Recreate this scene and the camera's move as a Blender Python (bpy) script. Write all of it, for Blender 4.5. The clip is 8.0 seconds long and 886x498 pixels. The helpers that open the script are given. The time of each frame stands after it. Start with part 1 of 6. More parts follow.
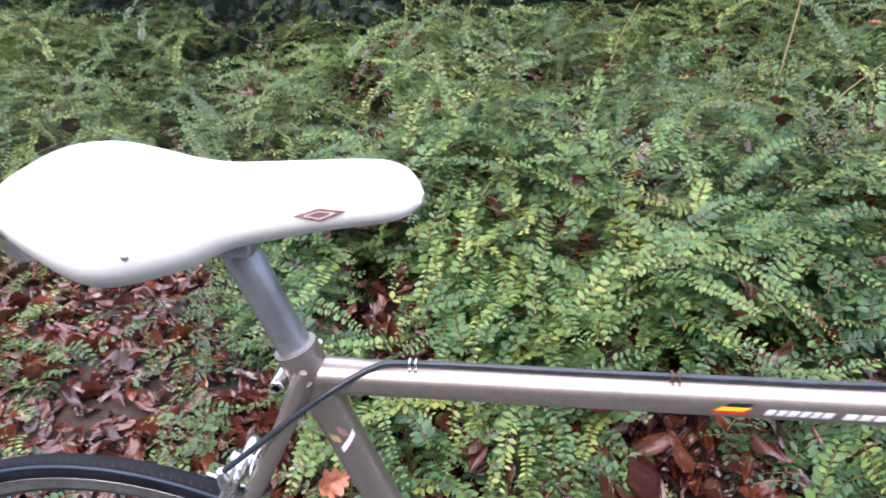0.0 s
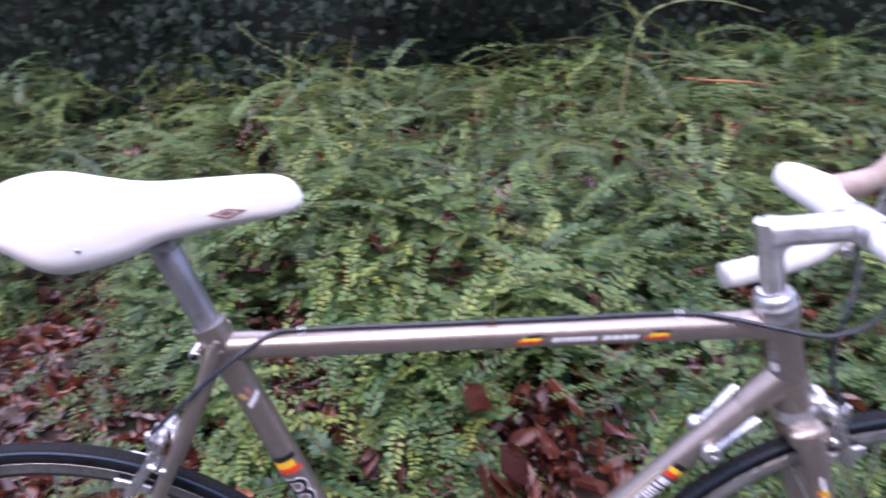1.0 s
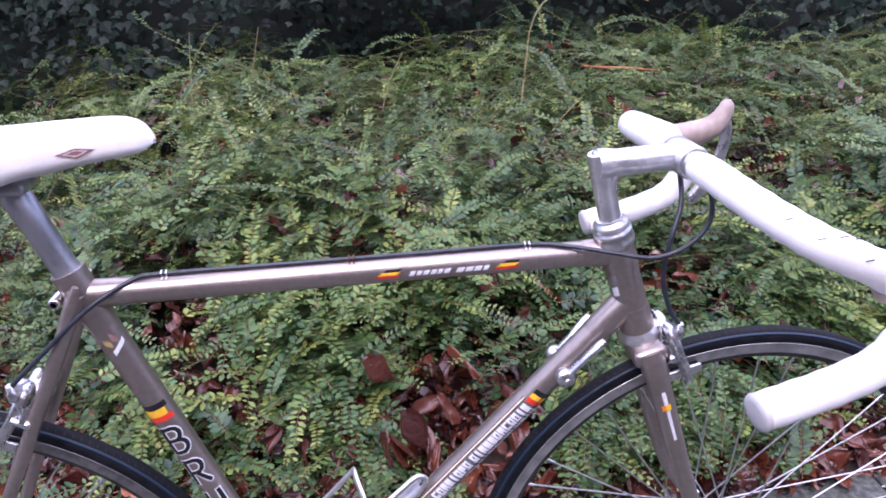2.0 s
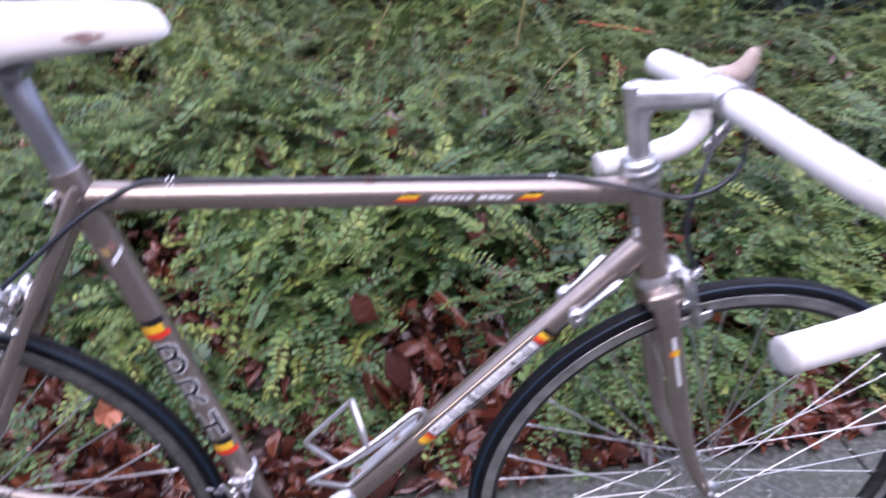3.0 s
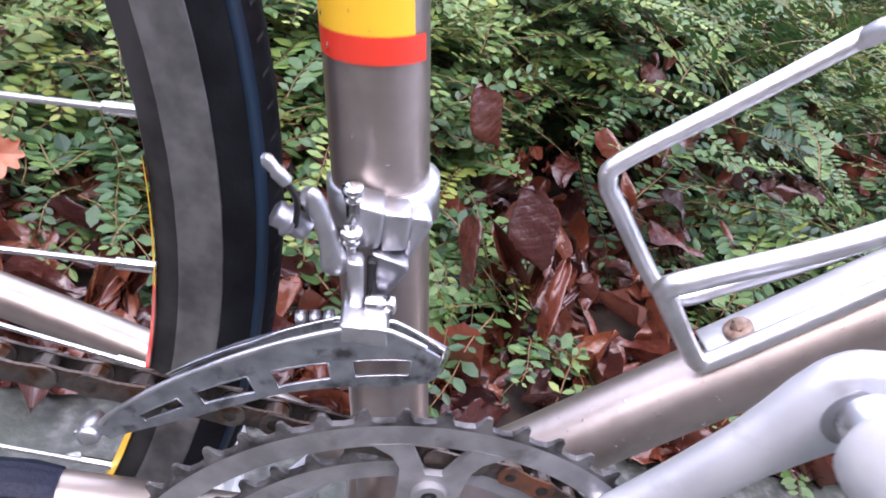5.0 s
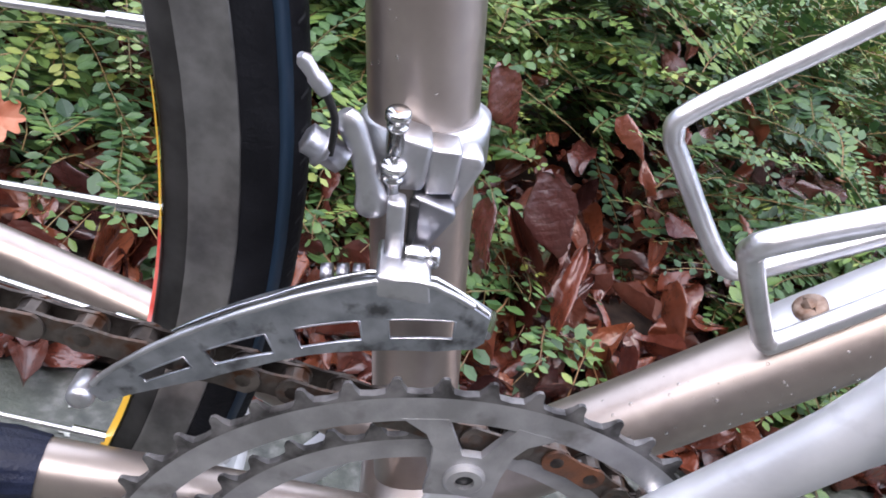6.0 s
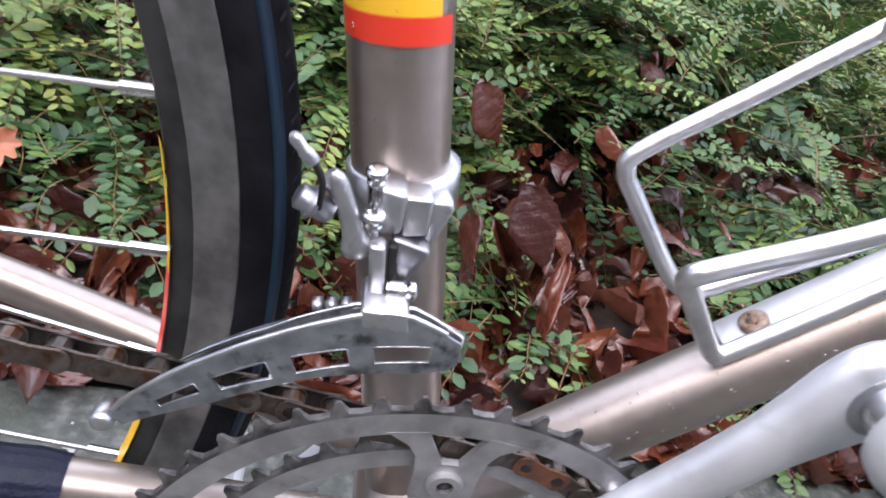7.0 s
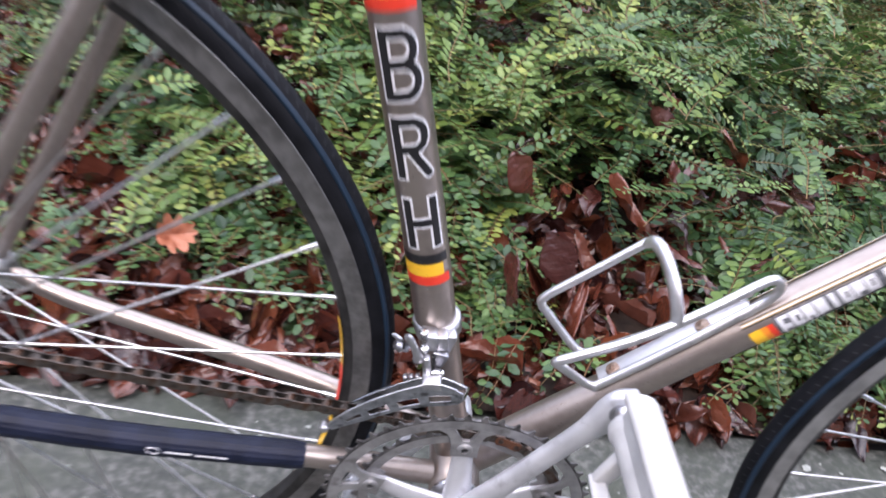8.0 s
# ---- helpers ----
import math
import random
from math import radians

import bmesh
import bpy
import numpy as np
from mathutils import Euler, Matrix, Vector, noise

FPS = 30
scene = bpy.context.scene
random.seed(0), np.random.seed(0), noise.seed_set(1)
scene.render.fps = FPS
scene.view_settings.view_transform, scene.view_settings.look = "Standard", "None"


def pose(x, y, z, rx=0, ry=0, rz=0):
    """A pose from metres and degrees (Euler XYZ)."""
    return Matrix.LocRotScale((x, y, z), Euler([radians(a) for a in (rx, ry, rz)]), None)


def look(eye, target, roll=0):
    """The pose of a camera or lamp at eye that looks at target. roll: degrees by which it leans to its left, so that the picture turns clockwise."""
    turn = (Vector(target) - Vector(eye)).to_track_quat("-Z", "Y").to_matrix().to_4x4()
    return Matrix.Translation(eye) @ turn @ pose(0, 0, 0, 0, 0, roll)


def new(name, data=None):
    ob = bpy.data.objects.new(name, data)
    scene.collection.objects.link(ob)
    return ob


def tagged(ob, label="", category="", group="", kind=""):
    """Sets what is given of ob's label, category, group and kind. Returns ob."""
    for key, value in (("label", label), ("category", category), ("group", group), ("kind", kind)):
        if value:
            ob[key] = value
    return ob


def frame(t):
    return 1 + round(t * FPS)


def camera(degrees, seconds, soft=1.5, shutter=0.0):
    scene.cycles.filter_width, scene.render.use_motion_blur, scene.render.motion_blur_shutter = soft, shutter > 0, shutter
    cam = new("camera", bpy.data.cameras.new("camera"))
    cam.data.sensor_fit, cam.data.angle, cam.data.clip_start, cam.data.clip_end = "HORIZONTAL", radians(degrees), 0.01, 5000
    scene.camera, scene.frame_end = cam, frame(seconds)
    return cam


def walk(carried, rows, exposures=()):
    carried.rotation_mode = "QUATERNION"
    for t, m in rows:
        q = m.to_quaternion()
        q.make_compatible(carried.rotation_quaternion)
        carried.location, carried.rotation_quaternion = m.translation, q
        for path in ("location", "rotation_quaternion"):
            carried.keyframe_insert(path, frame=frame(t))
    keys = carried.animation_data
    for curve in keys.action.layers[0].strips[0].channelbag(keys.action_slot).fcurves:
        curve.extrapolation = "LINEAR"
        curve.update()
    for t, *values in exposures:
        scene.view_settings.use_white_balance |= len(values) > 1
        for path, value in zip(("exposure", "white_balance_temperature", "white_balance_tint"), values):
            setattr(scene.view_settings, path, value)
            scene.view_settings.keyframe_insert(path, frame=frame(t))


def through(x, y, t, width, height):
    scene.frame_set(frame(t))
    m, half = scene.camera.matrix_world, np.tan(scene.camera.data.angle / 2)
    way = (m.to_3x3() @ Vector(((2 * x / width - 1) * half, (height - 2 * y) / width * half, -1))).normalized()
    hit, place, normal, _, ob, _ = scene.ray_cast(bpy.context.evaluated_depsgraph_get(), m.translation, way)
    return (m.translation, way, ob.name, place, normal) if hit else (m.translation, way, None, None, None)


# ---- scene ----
cam = camera(66.5, 8.0, soft=1.75, shutter=0.5)
PATH = [
    (0, (0.037, -0.397, 1.144), (-0.303, 1.306, 0.153), -4.5),
    (0.5, (0.072, -0.493, 1.178), (-0.306, 1.248, 0.268), -4.7),
    (1, (0.085, -0.591, 1.176), (0.057, 1.214, 0.316), -2.9),
    (1.5, (0.141, -0.649, 1.154), (0.276, 1.141, 0.274), -3.5),
    (1.7, (0.155, -0.654, 1.138), (0.314, 1.144, 0.277), -2.7),
    (2.8, (0.134, -0.657, 1.115), (0.384, 1.107, 0.206), 0.1),
    (3, (0.101, -0.639, 1.084), (0.37, 1.09, 0.115), 2.9),
    (3.5, (0.036, -0.516, 0.947), (0.142, 1.164, -0.133), 6.6),
    (4, (-0.043, -0.331, 0.666), (0.16, 1.363, -0.377), 15.6),
    (4.5, (-0.062, -0.232, 0.552), (0.305, 1.458, -0.454), 18.4),
    (6, (-0.066, -0.176, 0.483), (0.341, 1.498, -0.533), 22.3),
    (6.5, (-0.071, -0.181, 0.484), (0.355, 1.493, -0.524), 22.0),
    (7, (-0.069, -0.192, 0.504), (0.359, 1.487, -0.494), 21.4),
    (7.5, (-0.088, -0.251, 0.57), (0.272, 1.428, -0.455), 19.0),
    (8, (-0.098, -0.382, 0.735), (0.112, 1.265, -0.38), 13.7),
]
walk(cam, [(t, look(eye, target, roll)) for t, eye, target, roll in PATH], exposures=[(0.0, 1.53, 5700, 17), (0.5, 1.35, 5680, 19), (1.0, 1.11, 5500, 32), (2.0, 1.13, 5480, 36), (3.0, 1.05, 5600, 30), (3.5, 1.30, 5600, 30), (4.0, 1.57, 5620, 30), (4.5, 1.68, 5650, 29), (6.0, 1.47, 5850, 16), (7.0, 1.37, 5900, 16), (8.0, 1.33, 5900, 19)])

# ---- world and light: overcast daylight ----
world = bpy.data.worlds.new("sky")
scene.world = world
world.use_nodes = True
wn = world.node_tree.nodes
sky = wn.new("ShaderNodeTexSky")
sky.sky_type = "NISHITA"
sky.sun_disc = False
sky.sun_elevation, sky.sun_rotation = radians(52), radians(200)
sky.air_density, sky.dust_density, sky.ozone_density = 1.0, 5.0, 0.5
world.node_tree.links.new(sky.outputs["Color"], wn["Background"].inputs["Color"])
wn["Background"].inputs["Strength"].default_value = 0.12
sun = new("sun", bpy.data.lights.new("sun", "SUN"))
sun.data.energy, sun.data.angle, sun.data.color = 2.8, radians(130), (1.0, 0.965, 0.93)
sun.matrix_world = look((0.1, 0.3, 3.0), (0, 0, 0))


# ---- materials ----
def material(name, base, rough=0.5, metal=0.0, coat=0.0, spec=0.5):
    m = bpy.data.materials.new(name)
    m.use_nodes = True
    b = m.node_tree.nodes["Principled BSDF"]
    b.inputs["Base Color"].default_value = (*base, 1)
    b.inputs["Roughness"].default_value, b.inputs["Metallic"].default_value = rough, metal
    b.inputs["Coat Weight"].default_value, b.inputs["Specular IOR Level"].default_value = coat, spec
    b.inputs["Coat Roughness"].default_value = 0.12
    return m


def grain(m, colours, scale=30.0, detail=6.0, low=0.35, high=0.65, rough=(), bump=0.0, bump_scale=None, stretch=(1, 1, 1), second=None):
    """Noise at two scales over a material: a colour ramp, the roughness and a fine relief."""
    n, l = m.node_tree.nodes, m.node_tree.links
    b = n["Principled BSDF"]
    co = n.new("ShaderNodeTexCoord")
    mp = n.new("ShaderNodeMapping")
    mp.inputs["Scale"].default_value = stretch
    l.new(co.outputs["Object"], mp.inputs["Vector"])
    no = n.new("ShaderNodeTexNoise")
    no.inputs["Scale"].default_value, no.inputs["Detail"].default_value = scale, detail
    l.new(mp.outputs["Vector"], no.inputs["Vector"])
    ramp = n.new("ShaderNodeValToRGB")
    ramp.color_ramp.elements[0].position, ramp.color_ramp.elements[1].position = low, high
    ramp.color_ramp.elements[0].color, ramp.color_ramp.elements[1].color = (*colours[0], 1), (*colours[-1], 1)
    for i, c in enumerate(colours[1:-1]):
        e = ramp.color_ramp.elements.new(low + (high - low) * (i + 1) / (len(colours) - 1))
        e.color = (*c, 1)
    l.new(no.outputs["Fac"], ramp.inputs["Fac"])
    out = ramp.outputs["Color"]
    if second:
        tint, sc, lo, hi = second
        n2 = n.new("ShaderNodeTexNoise")
        n2.inputs["Scale"].default_value, n2.inputs["Detail"].default_value = sc, 4
        l.new(co.outputs["Object"], n2.inputs["Vector"])
        r2 = n.new("ShaderNodeMapRange")
        r2.inputs["From Min"].default_value, r2.inputs["From Max"].default_value = lo, hi
        l.new(n2.outputs["Fac"], r2.inputs["Value"])
        mx = n.new("ShaderNodeMix")
        mx.data_type = "RGBA"
        l.new(r2.outputs["Result"], mx.inputs["Factor"])
        l.new(out, mx.inputs[6])
        mx.inputs[7].default_value = (*tint, 1)
        out = mx.outputs[2]
    l.new(out, b.inputs["Base Color"])
    if rough:
        rr = n.new("ShaderNodeMapRange")
        rr.inputs["To Min"].default_value, rr.inputs["To Max"].default_value = rough
        l.new(no.outputs["Fac"], rr.inputs["Value"])
        l.new(rr.outputs["Result"], b.inputs["Roughness"])
    if bump:
        nb = n.new("ShaderNodeTexNoise")
        nb.inputs["Scale"].default_value, nb.inputs["Detail"].default_value = bump_scale or scale * 4, 5
        l.new(co.outputs["Object"], nb.inputs["Vector"])
        bp = n.new("ShaderNodeBump")
        bp.inputs["Strength"].default_value, bp.inputs["Distance"].default_value = bump, 0.002
        l.new(nb.outputs["Fac"], bp.inputs["Height"])
        l.new(bp.outputs["Normal"], b.inputs["Normal"])
    return m


def leafy(name, colours, rough=0.4, through=0.25, per_object=False, attribute=None, relief=0.0):
    """A leaf: colour by its own chance, a little light coming through."""
    m = material(name, colours[0], rough)
    n, l = m.node_tree.nodes, m.node_tree.links
    b = n["Principled BSDF"]
    ramp = n.new("ShaderNodeValToRGB")
    ramp.color_ramp.elements[0].color, ramp.color_ramp.elements[1].color = (*colours[0], 1), (*colours[-1], 1)
    for i, c in enumerate(colours[1:-1]):
        ramp.color_ramp.elements.new((i + 1) / (len(colours) - 1)).color = (*c, 1)
    if per_object:
        s = n.new("ShaderNodeObjectInfo").outputs["Random"]
    elif attribute:
        a = n.new("ShaderNodeAttribute")
        a.attribute_name = attribute
        s = a.outputs["Fac"]
    else:
        s = n.new("ShaderNodeNewGeometry").outputs["Random Per Island"]
    l.new(s, ramp.inputs["Fac"])
    co = n.new("ShaderNodeTexCoord")
    no = n.new("ShaderNodeTexNoise")
    no.inputs["Scale"].default_value, no.inputs["Detail"].default_value = 70, 5
    l.new(co.outputs["Object"], no.inputs["Vector"])
    mr = n.new("ShaderNodeMapRange")
    mr.inputs["To Min"].default_value, mr.inputs["To Max"].default_value = (0.75, 1.25) if relief else (0.6, 1.35)
    l.new(no.outputs["Fac"], mr.inputs["Value"])
    hs = n.new("ShaderNodeHueSaturation")
    l.new(ramp.outputs["Color"], hs.inputs["Color"])
    l.new(mr.outputs["Result"], hs.inputs["Value"])
    l.new(hs.outputs["Color"], b.inputs["Base Color"])
    if relief:
        nb = n.new("ShaderNodeTexNoise")
        nb.inputs["Scale"].default_value, nb.inputs["Detail"].default_value = 55, 6
        l.new(co.outputs["Object"], nb.inputs["Vector"])
        bp = n.new("ShaderNodeBump")
        bp.inputs["Strength"].default_value, bp.inputs["Distance"].default_value = relief, 0.012
        ca = n.new("ShaderNodeAttribute")
        ca.attribute_name = "leafco"
        sp = n.new("ShaderNodeSeparateXYZ")
        l.new(ca.outputs["Vector"], sp.inputs["Vector"])

        def calc(op, a, b=None, c=None):
            m_ = n.new("ShaderNodeMath")
            m_.operation = op
            for k_, v_ in enumerate((a, b, c)):
                if isinstance(v_, (int, float)):
                    m_.inputs[k_].default_value = v_
                elif v_ is not None:
                    l.new(v_, m_.inputs[k_])
            return m_.outputs["Value"]
        out_ = calc("ABSOLUTE", sp.outputs["Y"])
        along = calc("MULTIPLY_ADD", out_, -0.8, calc("MULTIPLY_ADD", no.outputs["Fac"], 0.012, sp.outputs["X"]))
        vein = calc("POWER", calc("ABSOLUTE", calc("SINE", calc("MULTIPLY", along, 260.0))), 0.3)
        rib = calc("MINIMUM", calc("MULTIPLY", out_, 700.0), 1.0)
        l.new(calc("MULTIPLY_ADD", calc("MULTIPLY", vein, rib), 0.07, nb.outputs["Fac"]), bp.inputs["Height"])
        l.new(bp.outputs["Normal"], b.inputs["Normal"])
    if through:
        t = n.new("ShaderNodeBsdfTranslucent")
        l.new(hs.outputs["Color"], t.inputs["Color"])
        mx = n.new("ShaderNodeMixShader")
        mx.inputs["Fac"].default_value = through
        l.new(b.outputs["BSDF"], mx.inputs[1])
        l.new(t.outputs["BSDF"], mx.inputs[2])
        l.new(mx.outputs["Shader"], n["Material Output"].inputs["Surface"])
    return m


PAINT = grain(material("bronze_paint", (0.42, 0.365, 0.33), 0.34, 0.87, 0.18), [(0.335, 0.29, 0.264), (0.38, 0.331, 0.302)], 160, 3, rough=(0.34, 0.42), second=((0.41, 0.36, 0.325), 14, 0.5, 0.75))
ALLOY = grain(material("polished_alloy", (0.75, 0.75, 0.76), 0.25, 1.0), [(0.55, 0.55, 0.56), (0.82, 0.82, 0.83)], 60, 6, rough=(0.16, 0.4), bump=0.06, bump_scale=500, second=((0.34, 0.33, 0.33), 35, 0.56, 0.85))
DULL = grain(material("dull_alloy", (0.5, 0.5, 0.53), 0.4, 1.0), [(0.34, 0.34, 0.37), (0.6, 0.6, 0.64)], 45, 6, rough=(0.3, 0.5), bump=0.08, bump_scale=300, stretch=(1, 1, 0.25), second=((0.22, 0.22, 0.24), 30, 0.55, 0.8))
CRANK = grain(material("satin_alloy", (0.7, 0.7, 0.72), 0.34, 0.6), [(0.6, 0.61, 0.65), (0.74, 0.75, 0.79)], 40, 5, rough=(0.32, 0.5), bump=0.06, bump_scale=400, second=((0.42, 0.42, 0.44), 60, 0.6, 0.8))
FITTING = grain(material("fitting_alloy", (0.62, 0.62, 0.64), 0.3, 1.0), [(0.5, 0.5, 0.52), (0.66, 0.66, 0.69)], 90, 5, rough=(0.3, 0.48), bump=0.05, bump_scale=500, second=((0.3, 0.3, 0.31), 120, 0.6, 0.8))
SATIN = grain(material("satin_wire", (0.75, 0.75, 0.77), 0.35, 0.9), [(0.6, 0.6, 0.62), (0.78, 0.78, 0.8)], 50, 5, rough=(0.24, 0.42), bump=0.07, bump_scale=500, second=((0.55, 0.545, 0.545), 170, 0.58, 0.74))
WORN = grain(material("worn_chrome", (0.5, 0.5, 0.52), 0.22, 1.0), [(0.33, 0.345, 0.385), (0.54, 0.555, 0.61)], 130, 6, rough=(0.26, 0.46), bump=0.06, bump_scale=600, second=((0.14, 0.14, 0.15), 160, 0.55, 0.72))
RINGS = grain(material("grey_chainring", (0.3, 0.3, 0.31), 0.42, 0.75), [(0.28, 0.28, 0.285), (0.44, 0.44, 0.45)], 70, 6, rough=(0.38, 0.56), bump=0.08, bump_scale=500, second=((0.1, 0.088, 0.08), 55, 0.6, 0.78))
CHROME = grain(material("chrome", (0.85, 0.85, 0.86), 0.12, 1.0), [(0.6, 0.6, 0.6), (0.88, 0.88, 0.9)], 80, 5, rough=(0.08, 0.3), second=((0.3, 0.27, 0.24), 70, 0.6, 0.85))
RIM = grain(material("grey_anodised_rim", (0.16, 0.157, 0.155), 0.45, 0.75), [(0.035, 0.035, 0.035), (0.075, 0.074, 0.074)], 70, 5, rough=(0.42, 0.6), bump=0.05, bump_scale=400)
TRACK = grain(material("worn_braking_track", (0.3, 0.3, 0.3), 0.42, 0.85), [(0.18, 0.177, 0.177), (0.28, 0.276, 0.276)], 140, 6, rough=(0.34, 0.5), bump=0.06, bump_scale=400, second=((0.36, 0.355, 0.36), 20, 0.5, 0.8))
TRACK_BRIGHT = grain(material("bright_braking_track", (0.45, 0.45, 0.455), 0.38, 0.85), [(0.36, 0.357, 0.36), (0.52, 0.516, 0.52)], 55, 6, rough=(0.3, 0.46), bump=0.05, bump_scale=400)
POST = grain(material("scuffed_post", (0.5, 0.5, 0.54), 0.4, 0.9), [(0.36, 0.365, 0.4), (0.56, 0.565, 0.61)], 38, 7, rough=(0.3, 0.5), bump=0.35, bump_scale=70, stretch=(1, 1, 0.4), second=((0.25, 0.25, 0.28), 26, 0.56, 0.75))
RUBBER = grain(material("tyre_rubber", (0.012, 0.013, 0.016), 0.55, spec=0.18), [(0.003, 0.0034, 0.005), (0.009, 0.0098, 0.013)], 60, 6, rough=(0.5, 0.75), bump=0.2, bump_scale=500)
BLUE_LINE = material("blue_sidewall", (0.006, 0.02, 0.042), 0.5)
TREAD = material("tread_groove", (0.016, 0.018, 0.022), 0.8)
STEEL = grain(material("spoke_steel", (0.75, 0.74, 0.74), 0.25, 1.0), [(0.62, 0.615, 0.62), (0.74, 0.735, 0.74)], 120, 3, rough=(0.22, 0.38))
WHITE = grain(material("white_leather", (0.8, 0.79, 0.77), 0.42), [(0.74, 0.73, 0.71), (0.82, 0.81, 0.79)], 25, 6, rough=(0.35, 0.55), bump=0.12, bump_scale=420, second=((0.6, 0.56, 0.52), 18, 0.66, 0.9))
TAPE = grain(material("white_bar_tape", (0.8, 0.8, 0.8), 0.5), [(0.76, 0.76, 0.76), (0.83, 0.83, 0.83)], 25, 6, rough=(0.4, 0.6), bump=0.15, bump_scale=350, second=((0.5, 0.47, 0.46), 45, 0.68, 0.85))
PLASTIC_WHITE = grain(material("white_plastic", (0.68, 0.68, 0.68), 0.4), [(0.42, 0.42, 0.42), (0.56, 0.56, 0.555)], 30, 6, rough=(0.3, 0.5), bump=0.1, bump_scale=250, second=((0.36, 0.35, 0.33), 60, 0.6, 0.8))
GUM = grain(material("gum_hood", (0.34, 0.27, 0.23), 0.6), [(0.27, 0.21, 0.18), (0.4, 0.33, 0.29)], 50, 5, bump=0.15, bump_scale=300)
HOUSING = grain(material("cable_housing", (0.02, 0.025, 0.035), 0.35), [(0.014, 0.018, 0.026), (0.03, 0.036, 0.05)], 50, 4, rough=(0.25, 0.45))
SHEATH = grain(material("navy_sheath", (0.012, 0.015, 0.03), 0.45, spec=0.25), [(0.004, 0.006, 0.016), (0.011, 0.015, 0.034)], 60, 5, rough=(0.38, 0.55), bump=0.3, bump_scale=900)
CHAIN = grain(material("chain_plate", (0.3, 0.27, 0.24), 0.4, 0.85), [(0.03, 0.024, 0.021), (0.17, 0.15, 0.135)], 90, 5, rough=(0.3, 0.58), second=((0.09, 0.042, 0.022), 110, 0.54, 0.7))
GREASE = grain(material("chain_grease", (0.05, 0.045, 0.04), 0.45, 0.5), [(0.035, 0.033, 0.033), (0.17, 0.167, 0.168)], 150, 5, rough=(0.35, 0.6))
BOLT = grain(material("rust_stained_bolt", (0.3, 0.22, 0.17), 0.5, 0.4), [(0.16, 0.09, 0.055), (0.36, 0.29, 0.24)], 200, 5, rough=(0.4, 0.7), bump=0.2, bump_scale=500)
RUST = grain(material("rust", (0.2, 0.08, 0.03), 0.7), [(0.035, 0.022, 0.017), (0.12, 0.045, 0.018)], 120, 6, bump=0.3, bump_scale=400)
WATER = material("water_drop", (0.95, 0.95, 0.95), 0.02)
WATER.node_tree.nodes["Principled BSDF"].inputs["Transmission Weight"].default_value = 1.0
WATER.node_tree.nodes["Principled BSDF"].inputs["IOR"].default_value = 1.33
DARK = material("dark_metal", (0.02, 0.02, 0.02), 0.5, 0.5)
BLACK, YELLOW, RED, LETTER, GOLD = (material(*a) for a in (("black_decal", (0.012, 0.012, 0.014), 0.35), ("yellow_decal", (0.85, 0.5, 0.02), 0.4), ("red_decal", (0.7, 0.045, 0.02), 0.4), ("white_decal", (0.75, 0.76, 0.8), 0.4), ("gold_line", (0.42, 0.3, 0.13), 0.4)))
LETTER_EDGE = grain(material("worn_lettering_edge", (0.08, 0.085, 0.1), 0.45), [(0.05, 0.053, 0.065), (0.17, 0.175, 0.19)], 150, 5)
ORANGE = material("orange_decal", (0.8, 0.25, 0.02), 0.4)
MAROON = grain(material("worn_maroon_badge", (0.2, 0.08, 0.08), 0.5), [(0.15, 0.06, 0.055), (0.34, 0.2, 0.18)], 160, 5)
CONCRETE = grain(material("mossy_concrete", (0.2, 0.2, 0.18), 0.85), [(0.03, 0.033, 0.028), (0.058, 0.062, 0.052), (0.12, 0.12, 0.11)], 75, 14, rough=(0.5, 0.85), bump=0.7, bump_scale=190, second=((0.045, 0.053, 0.036), 8, 0.47, 0.7))
LICHEN = grain(material("pale_lichen", (0.34, 0.36, 0.31), 0.9), [(0.2, 0.22, 0.185), (0.42, 0.43, 0.4)], 120, 6, bump=0.5, bump_scale=300)
SOIL = grain(material("dark_soil", (0.03, 0.02, 0.015), 0.9), [(0.012, 0.008, 0.006), (0.05, 0.03, 0.02)], 30, 8, bump=1.0, bump_scale=80)
ASPHALT = grain(material("asphalt", (0.05, 0.05, 0.05), 0.85), [(0.025, 0.025, 0.026), (0.05, 0.05, 0.049)], 90, 6, bump=0.6, bump_scale=200)
LEAF = leafy("small_green_leaf", [(0.02, 0.05, 0.022), (0.046, 0.1, 0.033), (0.08, 0.148, 0.039), (0.132, 0.206, 0.047), (0.245, 0.288, 0.06)], 0.42, 0.16, attribute="age")
STEM = leafy("shrub_stem", [(0.16, 0.085, 0.035), (0.2, 0.13, 0.05), (0.12, 0.1, 0.04)], 0.6, 0.0)
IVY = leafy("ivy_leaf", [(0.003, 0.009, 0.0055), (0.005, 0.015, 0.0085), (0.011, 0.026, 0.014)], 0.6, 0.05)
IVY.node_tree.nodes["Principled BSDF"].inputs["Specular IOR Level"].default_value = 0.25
LITTER = leafy("wet_brown_leaf", [(0.022, 0.009, 0.009), (0.075, 0.019, 0.013), (0.14, 0.038, 0.019), (0.035, 0.013, 0.013), (0.15, 0.042, 0.018), (0.055, 0.021, 0.018), (0.2, 0.062, 0.028)], 0.25, 0.08, per_object=True, relief=0.45)
LITTER_FAR = leafy("wet_brown_leaves", [(0.022, 0.009, 0.009), (0.075, 0.019, 0.013), (0.14, 0.038, 0.019), (0.035, 0.013, 0.013), (0.15, 0.042, 0.018), (0.055, 0.021, 0.018), (0.2, 0.062, 0.028)], 0.25, 0.08, relief=0.45)
